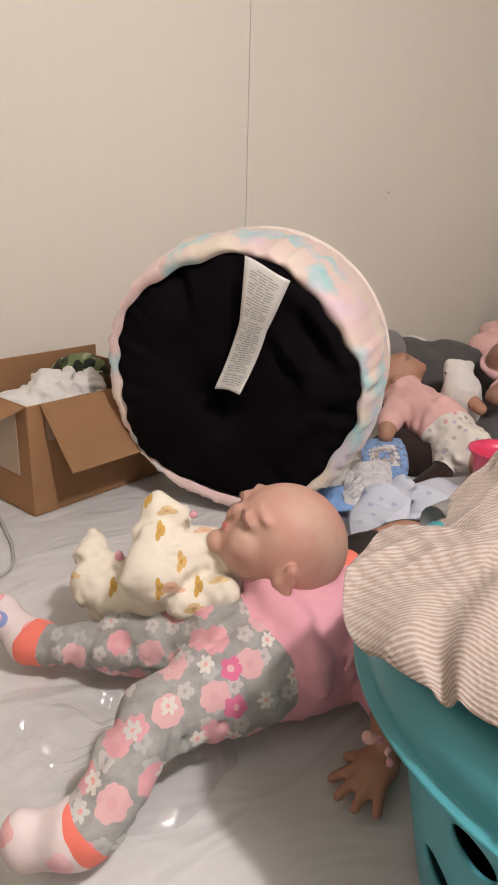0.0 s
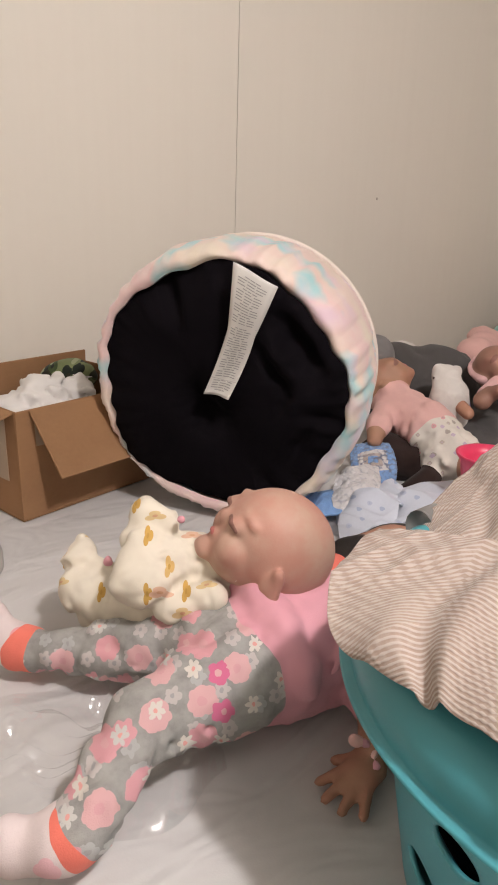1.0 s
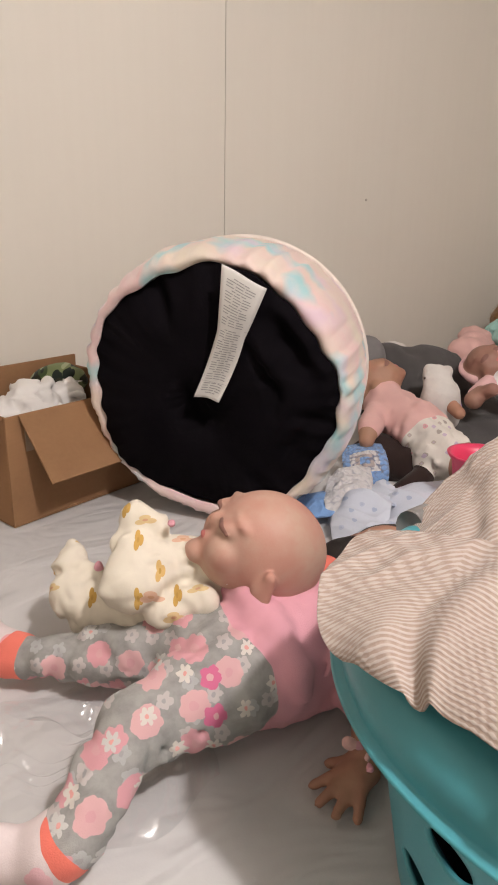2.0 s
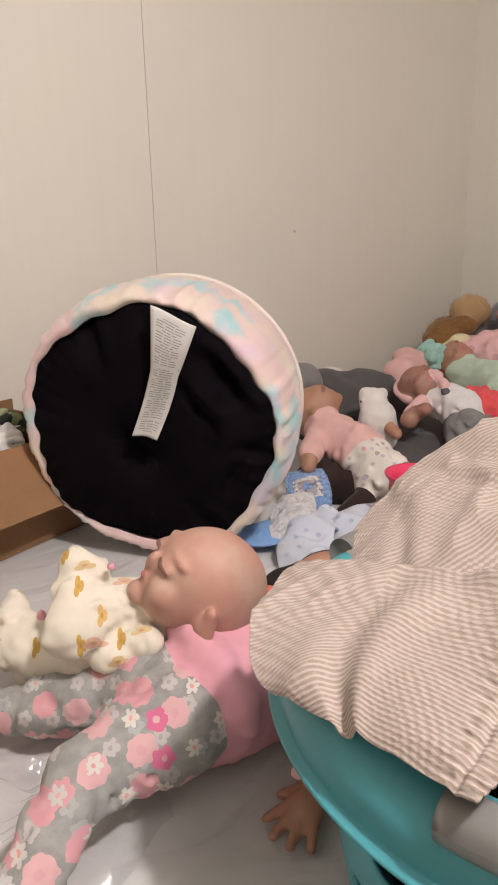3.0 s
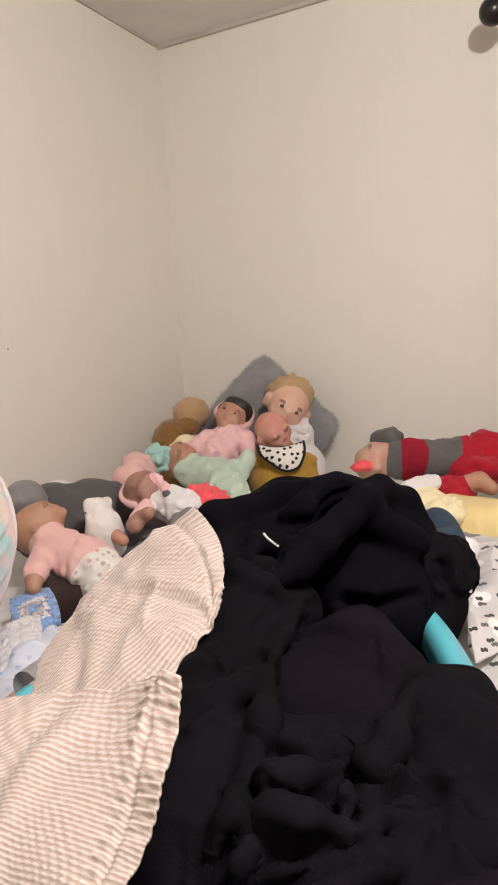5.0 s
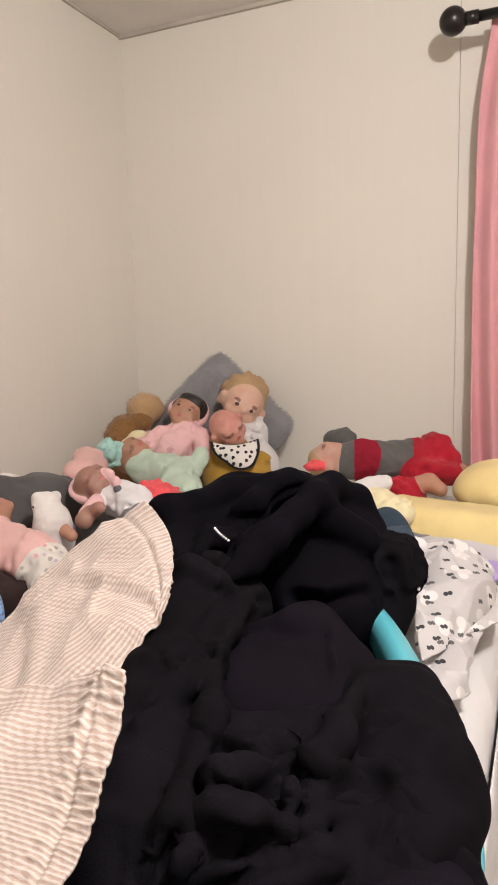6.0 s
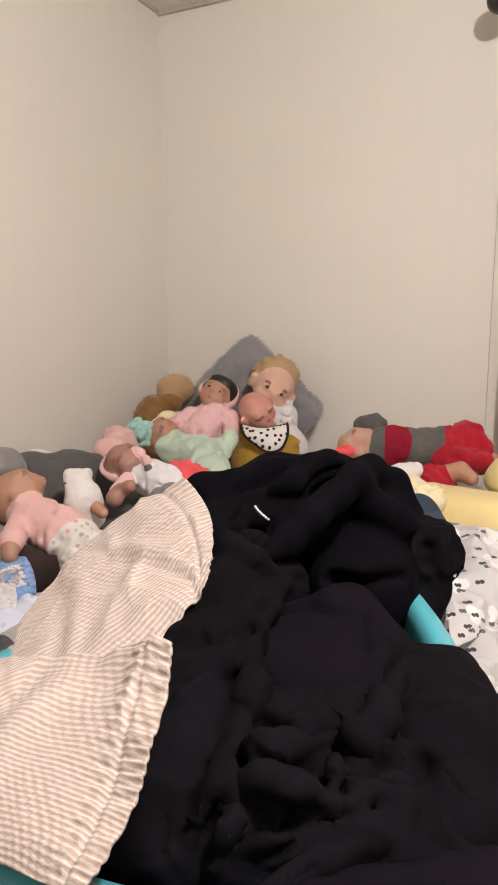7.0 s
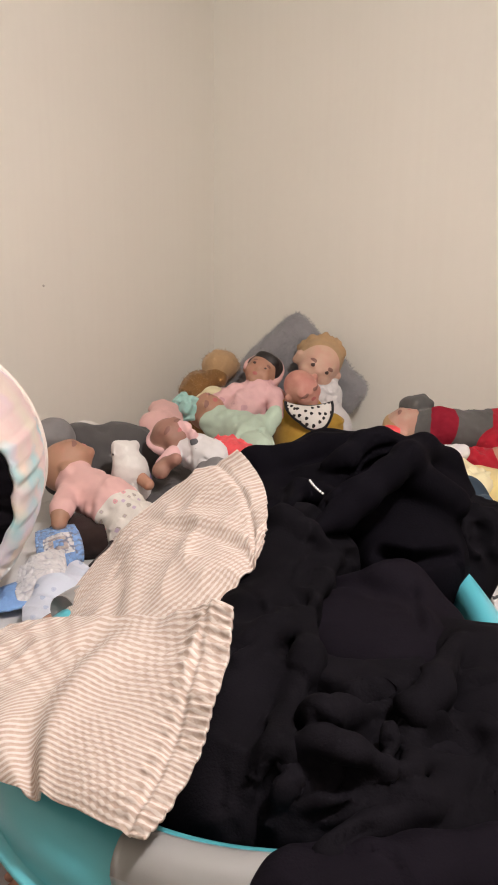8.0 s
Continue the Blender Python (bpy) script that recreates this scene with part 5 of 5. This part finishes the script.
# ---- things behind the pouf ----
def crochet_blanket():
    base = thing("crochet_blanket", (-1.312, -0.503, 0.690), "blue and white crocheted baby blanket bunched on the bed", "blanket")
    ob = sheet_patch("square", [(-1.313, -0.483, 0.714), (-1.243, -0.515, 0.714), (-1.203, -0.456, 0.757), (-1.249, -0.408, 0.748)], [(-1.291, -0.506, 0.717), (-1.229, -0.499, 0.742), (-1.224, -0.431, 0.757), (-1.283, -0.444, 0.730)], 0.004, (0.004, 30.0), "crochet", n=60, thick=0.004, seed=3, parent=base)
    tagged(ob, "square worked in blue, beige and white rounds")
    ob = sheet_patch("edge_strip", [(-1.454, -0.502, 0.704), (-1.411, -0.556, 0.710), (-1.339, -0.501, 0.716), (-1.387, -0.460, 0.704)], [(-1.432, -0.535, 0.707), (-1.375, -0.527, 0.714), (-1.362, -0.480, 0.711), (-1.418, -0.475, 0.705)], 0.006, (0.008, 26.0), "blue_yarn", n=50, thick=0.004, seed=5, parent=base)
    ob = sheet_patch("white_panel", [(-1.411, -0.540, 0.709), (-1.366, -0.588, 0.711), (-1.274, -0.501, 0.731), (-1.323, -0.464, 0.728)], [(-1.398, -0.573, 0.704), (-1.321, -0.552, 0.720), (-1.295, -0.475, 0.735), (-1.381, -0.502, 0.721)], 0.012, (0.012, 22.0), "openwork", n=60, thick=0.004, seed=8, parent=base)
    tagged(ob, "white openwork crochet panel")
    soft("inner_fold", [ball((-1.277, -0.477, 0.683), (0.05, 0.05, 0.035), "white_yarn", None, 0.006), ball((-1.325, -0.492, 0.679), (0.05, 0.05, 0.03), "white_yarn", None, 0.006)], 0.005, "", blend=0.02, seed=3, parent=base)
    base = thing("fleece_blanket", (-1.361, -0.598, 0.690), "pale blue fleece baby blanket in loose folds", "blanket")
    sheet_patch("fold", [(-1.455, -0.598, 0.698), (-1.412, -0.645, 0.723), (-1.288, -0.568, 0.730), (-1.346, -0.539, 0.721)], [(-1.439, -0.624, 0.709), (-1.345, -0.617, 0.731), (-1.307, -0.543, 0.733), (-1.416, -0.564, 0.714)], 0.016, (0.013, 15.0), "pale_blue", n=80, thick=0.004, seed=12, parent=base)
    sheet_patch("fold", [(-1.416, -0.635, 0.707), (-1.322, -0.665, 0.734), (-1.213, -0.628, 0.742), (-1.290, -0.554, 0.721)], [(-1.366, -0.653, 0.719), (-1.263, -0.650, 0.740), (-1.246, -0.583, 0.738), (-1.352, -0.587, 0.712)], 0.014, (0.013, 15.0), "pale_blue", n=80, thick=0.004, seed=17, parent=base)
    soft("inner_fold", [ball((-1.314, -0.578, 0.694), (0.07, 0.05, 0.03), "pale_blue", None, 0.006), ball((-1.365, -0.555, 0.688), (0.05, 0.04, 0.03), "pale_blue", None, 0.006)], 0.006, "", blend=0.02, seed=14, parent=base)


def pink_doll():
    k = "skin_tan"
    prims = head((-1.097, -0.341, 0.828), 0.05, (0.25, -0.1, 0.95), (-0.7, 0.7, 0.1), k, "", "shut")
    prims += [rod((-1.109, -0.387, 0.795), (-1.117, -0.471, 0.774), 0.046, 0.054, "light_pink", 0.003), rod((-1.123, -0.505, 0.760), (-1.131, -0.538, 0.746), 0.052, 0.050, "diaper", 0.006), rod((-1.148, -0.391, 0.791), (-1.202, -0.428, 0.784), 0.024, 0.024, "light_pink", 0.002), rod((-1.211, -0.434, 0.780), (-1.225, -0.443, 0.764), 0.016, 0.014, k),
              rod((-1.230, -0.529, 0.690), (-1.185, -0.537, 0.714), 0.02, 0.02, "brown_dark"), rod((-1.026, -0.455, 0.813), (-1.038, -0.498, 0.798), 0.014, 0.012, k), rod((-1.123, -0.550, 0.747), (-1.144, -0.616, 0.742), 0.034, 0.03, k)]
    soft("pink_shirt_doll", prims, 0.0038, "tan baby doll in a light pink shirt and printed diaper", "doll", blend=0.012, fold_scale=30.0, seed=17)
    soft("dark_blanket", [ball((-1.142, -0.450, 0.720), (0.10, 0.07, 0.05), "brown_dark", (0, 0, -30), 0.01)], 0.007, "dark brown cloth under the dolls", "blanket", seed=19)


def grey_bedding():
    soft("grey_blanket", [ball((-0.897, -0.310, 0.786), (0.13, 0.08, 0.05), "grey_cloth", (0, 0, -20), 0.014), ball((-0.949, -0.231, 0.826), (0.08, 0.06, 0.06), "grey_cloth", None, 0.01), ball((-0.876, -0.288, 0.812), (0.10, 0.09, 0.06), "grey_cloth", None, 0.012), ball((-0.86, -0.42, 0.72), (0.2, 0.2, 0.06), "grey_cloth", None, 0.01)], 0.007, "dark grey fleece blanket heaped on the bed", "blanket", blend=0.02, fold_scale=14.0, seed=23)
    soft("grey_cushion", [ball((-1.047, -0.262, 0.864), (0.05, 0.05, 0.045), "grey_jersey", None, 0.008), ball((-1.038, -0.257, 0.817), (0.05, 0.05, 0.08), "grey_cloth", None, 0.008)], 0.006, "grey jersey hat on the blanket", "clothing", seed=29)
    soft("white_plush", [ball((-0.897, -0.207, 0.845), (0.042, 0.042, 0.03), "white_fluff", None, 0.004), ball((-0.856, -0.178, 0.793), (0.06, 0.06, 0.07), "white_fluff"), ball((-0.912, -0.157, 0.854), 0.012, "crimson"), ball((-0.806, -0.200, 0.816), (0.035, 0.03, 0.018), "tan_plush", None, 0.006)], 0.005, "white plush toy with a pink bobble against the wall", "soft toy", seed=37)
    soft("white_bear", [ball((-1.017, -0.426, 0.847), (0.030, 0.028, 0.028), "white_fluff", None, 0.002), ball((-1.026, -0.444, 0.815), (0.040, 0.038, 0.042), "white_fluff", None, 0.003), ball((-1.025, -0.411, 0.863), 0.012, "white_fluff"), ball((-0.988, -0.425, 0.858), 0.012, "white_fluff"), ball((-1.042, -0.420, 0.850), 0.006, "dark"), ball((-1.007, -0.445, 0.792), (0.03, 0.03, 0.03), "lilac"), ball((-1.019, -0.436, 0.778), (0.05, 0.04, 0.05), "white_fluff")], 0.004, "small white crocheted bear lying against a doll", "soft toy", fold_scale=60.0, seed=43)
    soft("pink_fleece", [ball((-0.691, -0.265, 0.831), (0.05, 0.05, 0.045), "light_pink", None, 0.01), ball((-0.595, -0.220, 0.840), (0.05, 0.05, 0.05), "light_pink", None, 0.012), ball((-0.648, -0.248, 0.800), (0.07, 0.06, 0.08), "light_pink", None, 0.01)], 0.006, "soft pink fleece cloth against the wall", "clothing", seed=47)


def print_doll():
    k = "skin_brown"
    prims = head((-0.890, -0.449, 0.859), 0.046, (-0.45, -0.3, 0.7), (0.0, 0.9, 0.3), k, "", "shut", band="pale_pink")
    prims += [rod((-0.886, -0.497, 0.840), (-0.902, -0.555, 0.824), 0.038, 0.045, "white_shirt", 0.004), ball((-0.919, -0.578, 0.798), (0.05, 0.05, 0.045), "grey_jersey", None, 0.006), rod((-0.936, -0.483, 0.835), (-0.975, -0.488, 0.822), 0.018, 0.017, "pale_pink"), rod((-0.974, -0.490, 0.822), (-0.989, -0.529, 0.843), 0.015, 0.013, k), ball((-0.996, -0.497, 0.817), (0.018, 0.018, 0.018), k),
              rod((-0.893, -0.485, 0.894), (-0.912, -0.519, 0.876), 0.010, 0.009, "pale_pink", 0.002),
              *(ball(p, (0.0085, 0.0105, 0.008), "print_ink") for p in ((-0.919, -0.528, 0.862), (-0.909, -0.543, 0.859), (-0.927, -0.543, 0.849), (-0.923, -0.559, 0.848)))]
    soft("print_shirt_doll", prims, 0.0036, "brown baby doll in a white printed shirt and pink headband", "doll", blend=0.008, fold_scale=34.0, seed=53)
    soft("coral_ruffle", [ball((-0.763, -0.522, 0.827), (0.045, 0.045, 0.03), "coral_ruffle", None, 0.016), ball((-0.768, -0.527, 0.799), (0.06, 0.06, 0.05), "coral_ruffle", None, 0.01)], 0.0045, "coral red ruffled dress lying between the dolls", "clothing", fold_scale=45.0, seed=59)


def corner_dolls():
    # mint sleepsuit
    prims = head((-0.508, -0.290, 0.846), 0.048, (-0.4, -0.3, 0.85), (-0.5, 0.8, 0.2), "skin_tan", "", "shut")
    prims += [rod((-0.511, -0.331, 0.819), (-0.525, -0.433, 0.801), 0.048, 0.062, "mint", 0.006), rod((-0.525, -0.433, 0.801), (-0.605, -0.509, 0.779), 0.062, 0.05, "mint", 0.008), rod((-0.496, -0.477, 0.820), (-0.483, -0.488, 0.856), 0.026, 0.024, "mint", 0.003)]
    soft("mint_suit_doll", prims, 0.006, "tan baby doll in a mint green sleepsuit asleep on the bed", "doll", blend=0.014, fold_scale=22.0, seed=61)
    petals = [ball(np.array((-0.553, -0.255, 0.861)) + 0.026 * np.array((0.4 * math.cos(a), -0.8 * math.cos(a), math.sin(a))), (0.02, 0.02, 0.02), "aqua", None, 0.008) for a in np.linspace(0, 2 * math.pi, 8)[:-1]]
    soft("aqua_bow", petals + [ball((-0.569, -0.266, 0.864), (0.022, 0.022, 0.022), "aqua", None, 0.006)], 0.004, "aqua tulle flower bow on the doll's headband", "hair bow", blend=0.004, fold_scale=60.0, seed=67)
    # black-haired doll
    prims = head((-0.353, -0.382, 0.945), 0.052, (-0.74, -0.26, 0.46), (0.38, -0.35, 0.80), "skin_tan", "black_hair", "open", fringe=0.52, band="light_pink")
    prims += [rod((-0.381, -0.388, 0.890), (-0.431, -0.373, 0.849), 0.050, 0.062, "pale_pink", 0.005), rod((-0.422, -0.334, 0.898), (-0.464, -0.313, 0.868), 0.026, 0.024, "pale_pink", 0.003), rod((-0.388, -0.440, 0.888), (-0.426, -0.467, 0.853), 0.028, 0.026, "pale_pink", 0.003), ball((-0.375, -0.278, 0.827), (0.1, 0.1, 0.07), "pale_pink")]
    soft("black_haired_doll", prims, 0.0036, "black-haired doll with a pink headband and pale pink shirt", "doll", blend=0.01, fold_scale=26.0, seed=71)
    # bald small doll in the lap of the fair one
    prims = head((-0.388, -0.522, 0.916), 0.050, (-0.58, -0.74, -0.05), (-0.35, 0.45, 0.80), "skin_flush", "", "shut")
    prims += [ball((-0.373, -0.535, 0.839), (0.05, 0.06, 0.05), "mustard", None, 0.004), ball((-0.396, -0.486, 0.841), (0.035, 0.035, 0.04), "mustard", None, 0.004), ball((-0.348, -0.599, 0.820), (0.035, 0.035, 0.03), "mustard", None, 0.004), ball((-0.363, -0.537, 0.774), (0.09, 0.1, 0.07), "mustard")]
    soft("bald_small_doll", prims, 0.0036, "small bald doll in a mustard suit with a dotted bib", "doll", blend=0.01, fold_scale=30.0, seed=73)
    base = thing("bib", (-0.421, -0.556, 0.826), "white bib with black dots and black binding", "bib")
    corners, middles = [(-0.458, -0.546, 0.834), (-0.428, -0.617, 0.823), (-0.375, -0.609, 0.887), (-0.430, -0.491, 0.884)], [(-0.454, -0.587, 0.814), (-0.407, -0.625, 0.858), (-0.431, -0.562, 0.878), (-0.458, -0.513, 0.859)]
    sheet_patch("binding", corners, middles, 0.008, (0.001, 20.0), "trim", n=30, thick=0.003, parent=base)
    mid = np.mean([np.array(p) for p in corners + middles], 0)
    lift = np.array((-0.006, -0.003, 0.002))
    inner = [tuple(mid + 0.88 * (np.array(p) - mid) + lift) for p in corners]
    sheet_patch("panel", inner, [tuple(mid + 0.88 * (np.array(p) - mid) + lift) for p in middles], 0.008, (0.001, 20.0), "bib", n=30, thick=0.002, parent=base)
    # fair-haired doll leaning on the fur cushion
    prims = head((-0.253, -0.510, 0.963), 0.066, (-0.84, -0.46, -0.02), (0.20, -0.46, 0.86), "skin_pale", "blond_hair", "open", fringe=-0.10, back=0.16)
    prims += [ball((-0.249, -0.497, 0.875), (0.07, 0.09, 0.07), "white_shirt", None, 0.004), ball((-0.264, -0.502, 0.786), (0.09, 0.12, 0.09), "white_shirt")]
    for k in range(9):
        a = k / 9 * 2 * math.pi
        prims.append(ball(np.array((-0.221, -0.504, 0.988)) + 0.055 * np.array((0.3 * math.cos(a), -0.9 * math.cos(a), 0.75 * math.sin(a) + 0.15)), 0.022, "blond_hair", None, 0.003))
    soft("fair_haired_doll", prims, 0.0036, "fair curly-haired doll sitting against a grey fur cushion", "doll", blend=0.012, fold_scale=60.0, seed=83)
    # cushion of grey fur standing on its corner
    fur = soft("fur_cushion", [slab((-0.173, -0.397, 0.883), (0.05, 0.172, 0.172), 0.045, "fur", (45, 0, 20), 0.006)], 0.006, "grey long-fur cushion standing in the corner", "cushion", blend=0.03, fold_scale=18.0, seed=89)
    fuzz(fur, 16000, 0.013, "fur", 3)
    bear = soft("brown_bear", [ball((-0.300, -0.212, 0.952), (0.05, 0.06, 0.048), "tan_plush", None, 0.005), ball((-0.337, -0.218, 0.916), (0.03, 0.04, 0.03), "brown_plush", None, 0.004), ball((-0.345, -0.165, 0.859), (0.06, 0.07, 0.08), "brown_plush", None, 0.006), ball((-0.325, -0.183, 0.779), (0.08, 0.09, 0.1), "brown_plush")], 0.006, "brown and tan plush bear propped in the corner", "soft toy", fold_scale=70.0, seed=97)
    fuzz(bear, 4000, 0.012, "tan_plush", 4)
    soft("yellow_duck", [ball((-0.405, -0.251, 0.883), (0.03, 0.032, 0.022), "pale_yellow", None, 0.002), ball((-0.417, -0.242, 0.849), (0.04, 0.05, 0.04), "pale_yellow", None, 0.003)], 0.005, "pale yellow soft toy between the dolls", "soft toy", seed=101)


def red_doll():
    g, r = "grey_outfit", "red"
    prims = head((-0.397, -0.811, 0.840), 0.046, (-0.15, 0.2, 0.9), (-0.1, 1.0, -0.05), "skin", "blond_hair", "shut")
    prims += [ball((-0.450, -0.784, 0.834), (0.022, 0.03, 0.016), "coral_ruffle", None, 0.006), rod((-0.320, -0.831, 0.883), (-0.290, -0.792, 0.877), 0.035, 0.03, g, 0.003), rod((-0.371, -0.868, 0.839), (-0.350, -0.914, 0.833), 0.052, 0.055, g, 0.003), rod((-0.365, -0.891, 0.839), (-0.363, -0.899, 0.839), 0.0555, 0.0555, "dark_red", 0.003),
              rod((-0.350, -0.914, 0.833), (-0.292, -0.997, 0.831), 0.055, 0.056, g, 0.003), rod((-0.290, -1.006, 0.831), (-0.236, -1.060, 0.858), 0.056, 0.042, r, 0.005), rod((-0.235, -1.059, 0.860), (-0.256, -1.099, 0.830), 0.038, 0.028, r, 0.004), rod((-0.334, -1.019, 0.807), (-0.302, -1.098, 0.805), 0.045, 0.034, r, 0.005), rod((-0.259, -1.102, 0.816), (-0.268, -1.132, 0.805), 0.018, 0.016, "skin_tan")]
    soft("red_legging_doll", prims, 0.005, "doll in a charcoal jumper and red leggings by the wall", "doll", blend=0.01, fold_scale=26.0, seed=103)
    prims = [rod((-0.467, -0.996, 0.791), (-0.438, -1.033, 0.794), 0.034, 0.026, "red", 0.008), rod((-0.438, -1.033, 0.797), (-0.430, -1.069, 0.806), 0.022, 0.022, "skin_tan"), rod((-0.430, -1.069, 0.806), (-0.449, -1.098, 0.794), 0.022, 0.017, "skin_tan"), ball((-0.495, -0.964, 0.791), (0.012, 0.018, 0.016), "light_pink"), ball((-0.431, -1.003, 0.762), (0.08, 0.06, 0.05), "red")]
    soft("small_red_doll", prims, 0.0045, "small tan doll in a printed red dress lying on the pillow", "doll", blend=0.008, fold_scale=45.0, seed=107)


def pillows():
    soft("yellow_pillow", [slab((-0.618, -1.145, 0.763), (0.10, 0.17, 0.042), 0.04, "yellow", (0, 6, -12), 0.004), slab(np.array((-0.626, -1.149, 0.735)), (0.10, 0.17, 0.035), 0.034, "pillow_print", (0, 6, -12), 0.004)], 0.006, "pale yellow pillow with a white printed underside", "pillow", blend=0.02, fold_scale=12.0, seed=109)
    soft("yellow_bolster", [ball((-0.377, -1.218, 0.791), (0.11, 0.10, 0.065), "yellow", (0, 0, -20), 0.005), ball((-0.394, -0.982, 0.716), (0.12, 0.14, 0.05), "pale_yellow", None, 0.006)], 0.008, "pale yellow pillow against the wall", "pillow", blend=0.02, fold_scale=14.0, seed=113)
    soft("white_towel", [rod((-0.637, -0.951, 0.826), (-0.566, -0.984, 0.825), 0.022, 0.026, "white_shirt", 0.005), ball((-0.707, -1.044, 0.801), (0.05, 0.05, 0.03), "pale_yellow", None, 0.010), ball((-0.637, -0.994, 0.785), (0.07, 0.06, 0.05), "pale_yellow", None, 0.008)], 0.005, "white and cream towel rolled beside the pillow", "towel", fold_scale=30.0, seed=127)
    soft("lilac_cloth", [ball((-0.749, -1.224, 0.724), (0.08, 0.09, 0.014), "lilac", (0, 0, 0), 0.005)], 0.005, "lilac cloth lying flat under the pillow", "clothing", fold_scale=24.0, seed=131)


def right_side_clothes():
    base = thing("animal_print_blanket", (-0.851, -1.186, 0.690), "pale grey printed blanket crumpled along the bed edge", "blanket")
    sheet_patch("fold", [(-1.234, -1.180, 0.747), (-1.066, -1.233, 0.736), (-0.847, -1.231, 0.747), (-0.926, -1.122, 0.801)], [(-1.151, -1.219, 0.746), (-0.964, -1.251, 0.743), (-0.867, -1.175, 0.798), (-1.093, -1.144, 0.777)], 0.03, (0.018, 16.0), "animal", n=100, thick=0.003, seed=23, parent=base)
    sheet_patch("fold", [(-1.275, -1.198, 0.730), (-1.215, -1.236, 0.706), (-1.086, -1.244, 0.738), (-1.164, -1.176, 0.753)], [(-1.256, -1.222, 0.717), (-1.161, -1.239, 0.722), (-1.106, -1.213, 0.750), (-1.216, -1.181, 0.738)], 0.02, (0.016, 20.0), "animal", n=80, thick=0.003, seed=27, parent=base)
    sheet_patch("corner", [(-1.119, -1.215, 0.744), (-1.022, -1.268, 0.732), (-0.910, -1.263, 0.743), (-0.976, -1.229, 0.744)], [(-1.086, -1.243, 0.739), (-0.966, -1.270, 0.737), (-0.931, -1.246, 0.747), (-1.043, -1.219, 0.742)], 0.006, (0.010, 20.0), "animal", n=50, thick=0.003, seed=31, parent=base)
    soft("inner_fold", [ball((-0.942, -1.177, 0.734), (0.08, 0.05, 0.03), "animal", None, 0.008), ball((-1.075, -1.195, 0.725), (0.07, 0.045, 0.028), "animal", None, 0.008)], 0.006, "", blend=0.015, seed=29, parent=base)
    soft("denim_jeans", [ball((-1.006, -1.105, 0.828), (0.05, 0.035, 0.04), "jeans", None, 0.010), ball((-1.080, -1.120, 0.822), (0.05, 0.04, 0.06), "jeans", None, 0.010), ball((-0.991, -1.088, 0.788), (0.06, 0.05, 0.1), "jeans")], 0.0045, "blue denim jeans crumpled beside the basket", "clothing", fold_scale=30.0, seed=139)
    soft("white_roll", [rod((-1.005, -1.106, 0.828), (-1.000, -1.137, 0.827), 0.022, 0.020, "white_shirt", 0.003), ball((-0.989, -1.121, 0.806), (0.03, 0.03, 0.04), "animal")], 0.0035, "rolled white ribbed cloth on the jeans", "clothing", fold_scale=40.0, seed=149)


crochet_blanket()
pink_doll()
grey_bedding()
print_doll()
corner_dolls()
red_doll()
pillows()
right_side_clothes()


# ---- small things ----
def pink_tub():
    base = thing("pink_tub", (-1.261, -0.684, 0.781), "crimson pink plastic tub standing on the bed", "tub")
    c = np.array((-1.247, -0.685, 0.813))
    prof = [(0.030, -0.075), (0.040, -0.01), (0.047, 0.0), (0.048, 0.003), (0.044, 0.003), (0.037, -0.010), (0.028, -0.072), (0.001, -0.072)]
    n, co, faces = 48, [], []
    for r, z in prof:
        for i in range(n):
            a = 2 * math.pi * i / n
            co.append((c[0] + r * math.cos(a), c[1] + r * math.sin(a), c[2] + z))
    for j in range(len(prof) - 1):
        for i in range(n):
            k = (i + 1) % n
            faces.append((j * n + i, j * n + k, (j + 1) * n + k, (j + 1) * n + i))
    solid("shell", co, faces, ["crimson"], None, base)


pink_tub()


def plastic_bag():
    n = 60
    co, faces = [], []
    for j in range(n):
        for i in range(n):
            u, v = i / (n - 1), j / (n - 1)
            x = -2.0 + 0.17 * u + 0.012 * math.sin(9 * v)
            y = -0.86 + 0.20 * v + 0.012 * math.sin(8 * u)
            z = BED + 0.004 + 0.030 * (math.sin(math.pi * u) * math.sin(math.pi * v)) ** 0.7 * (0.5 + 0.25 * math.sin(13 * u + 5 * v + 2 * math.sin(9 * v)) + 0.18 * math.sin(31 * u - 17 * v + 3 * math.sin(7 * u)) + 0.1 * math.sin(60 * v + 40 * u))
            co.append((x, y, max(z, BED + 0.004)))
    for j in range(n - 1):
        for i in range(n - 1):
            a = j * n + i
            faces.append((a, a + 1, a + n + 1, a + n))
    ob = solid("plastic_bag", co, faces, ["film"])
    ob.visible_shadow = False
    tagged(ob, "crinkled clear plastic bag lying on the sheet", "bag")


plastic_bag()


def cable():
    curve = bpy.data.curves.new("cable", "CURVE")
    curve.dimensions, curve.bevel_depth, curve.bevel_resolution = "3D", 0.0022, 3
    line = curve.splines.new("BEZIER")
    places = ((-1.843, -0.222, 0.694), (-1.853, -0.307, 0.694), (-1.864, -0.370, 0.694), (-1.886, -0.419, 0.694), (-1.915, -0.433, 0.694))
    line.bezier_points.add(len(places) - 1)
    for q, place in zip(line.bezier_points, places):
        q.co = place
        q.handle_left_type = q.handle_right_type = "AUTO"
    curve.materials.append(M["cable"])
    tagged(new("cable", curve), "thin grey cable lying on the sheet", "cable")


cable()
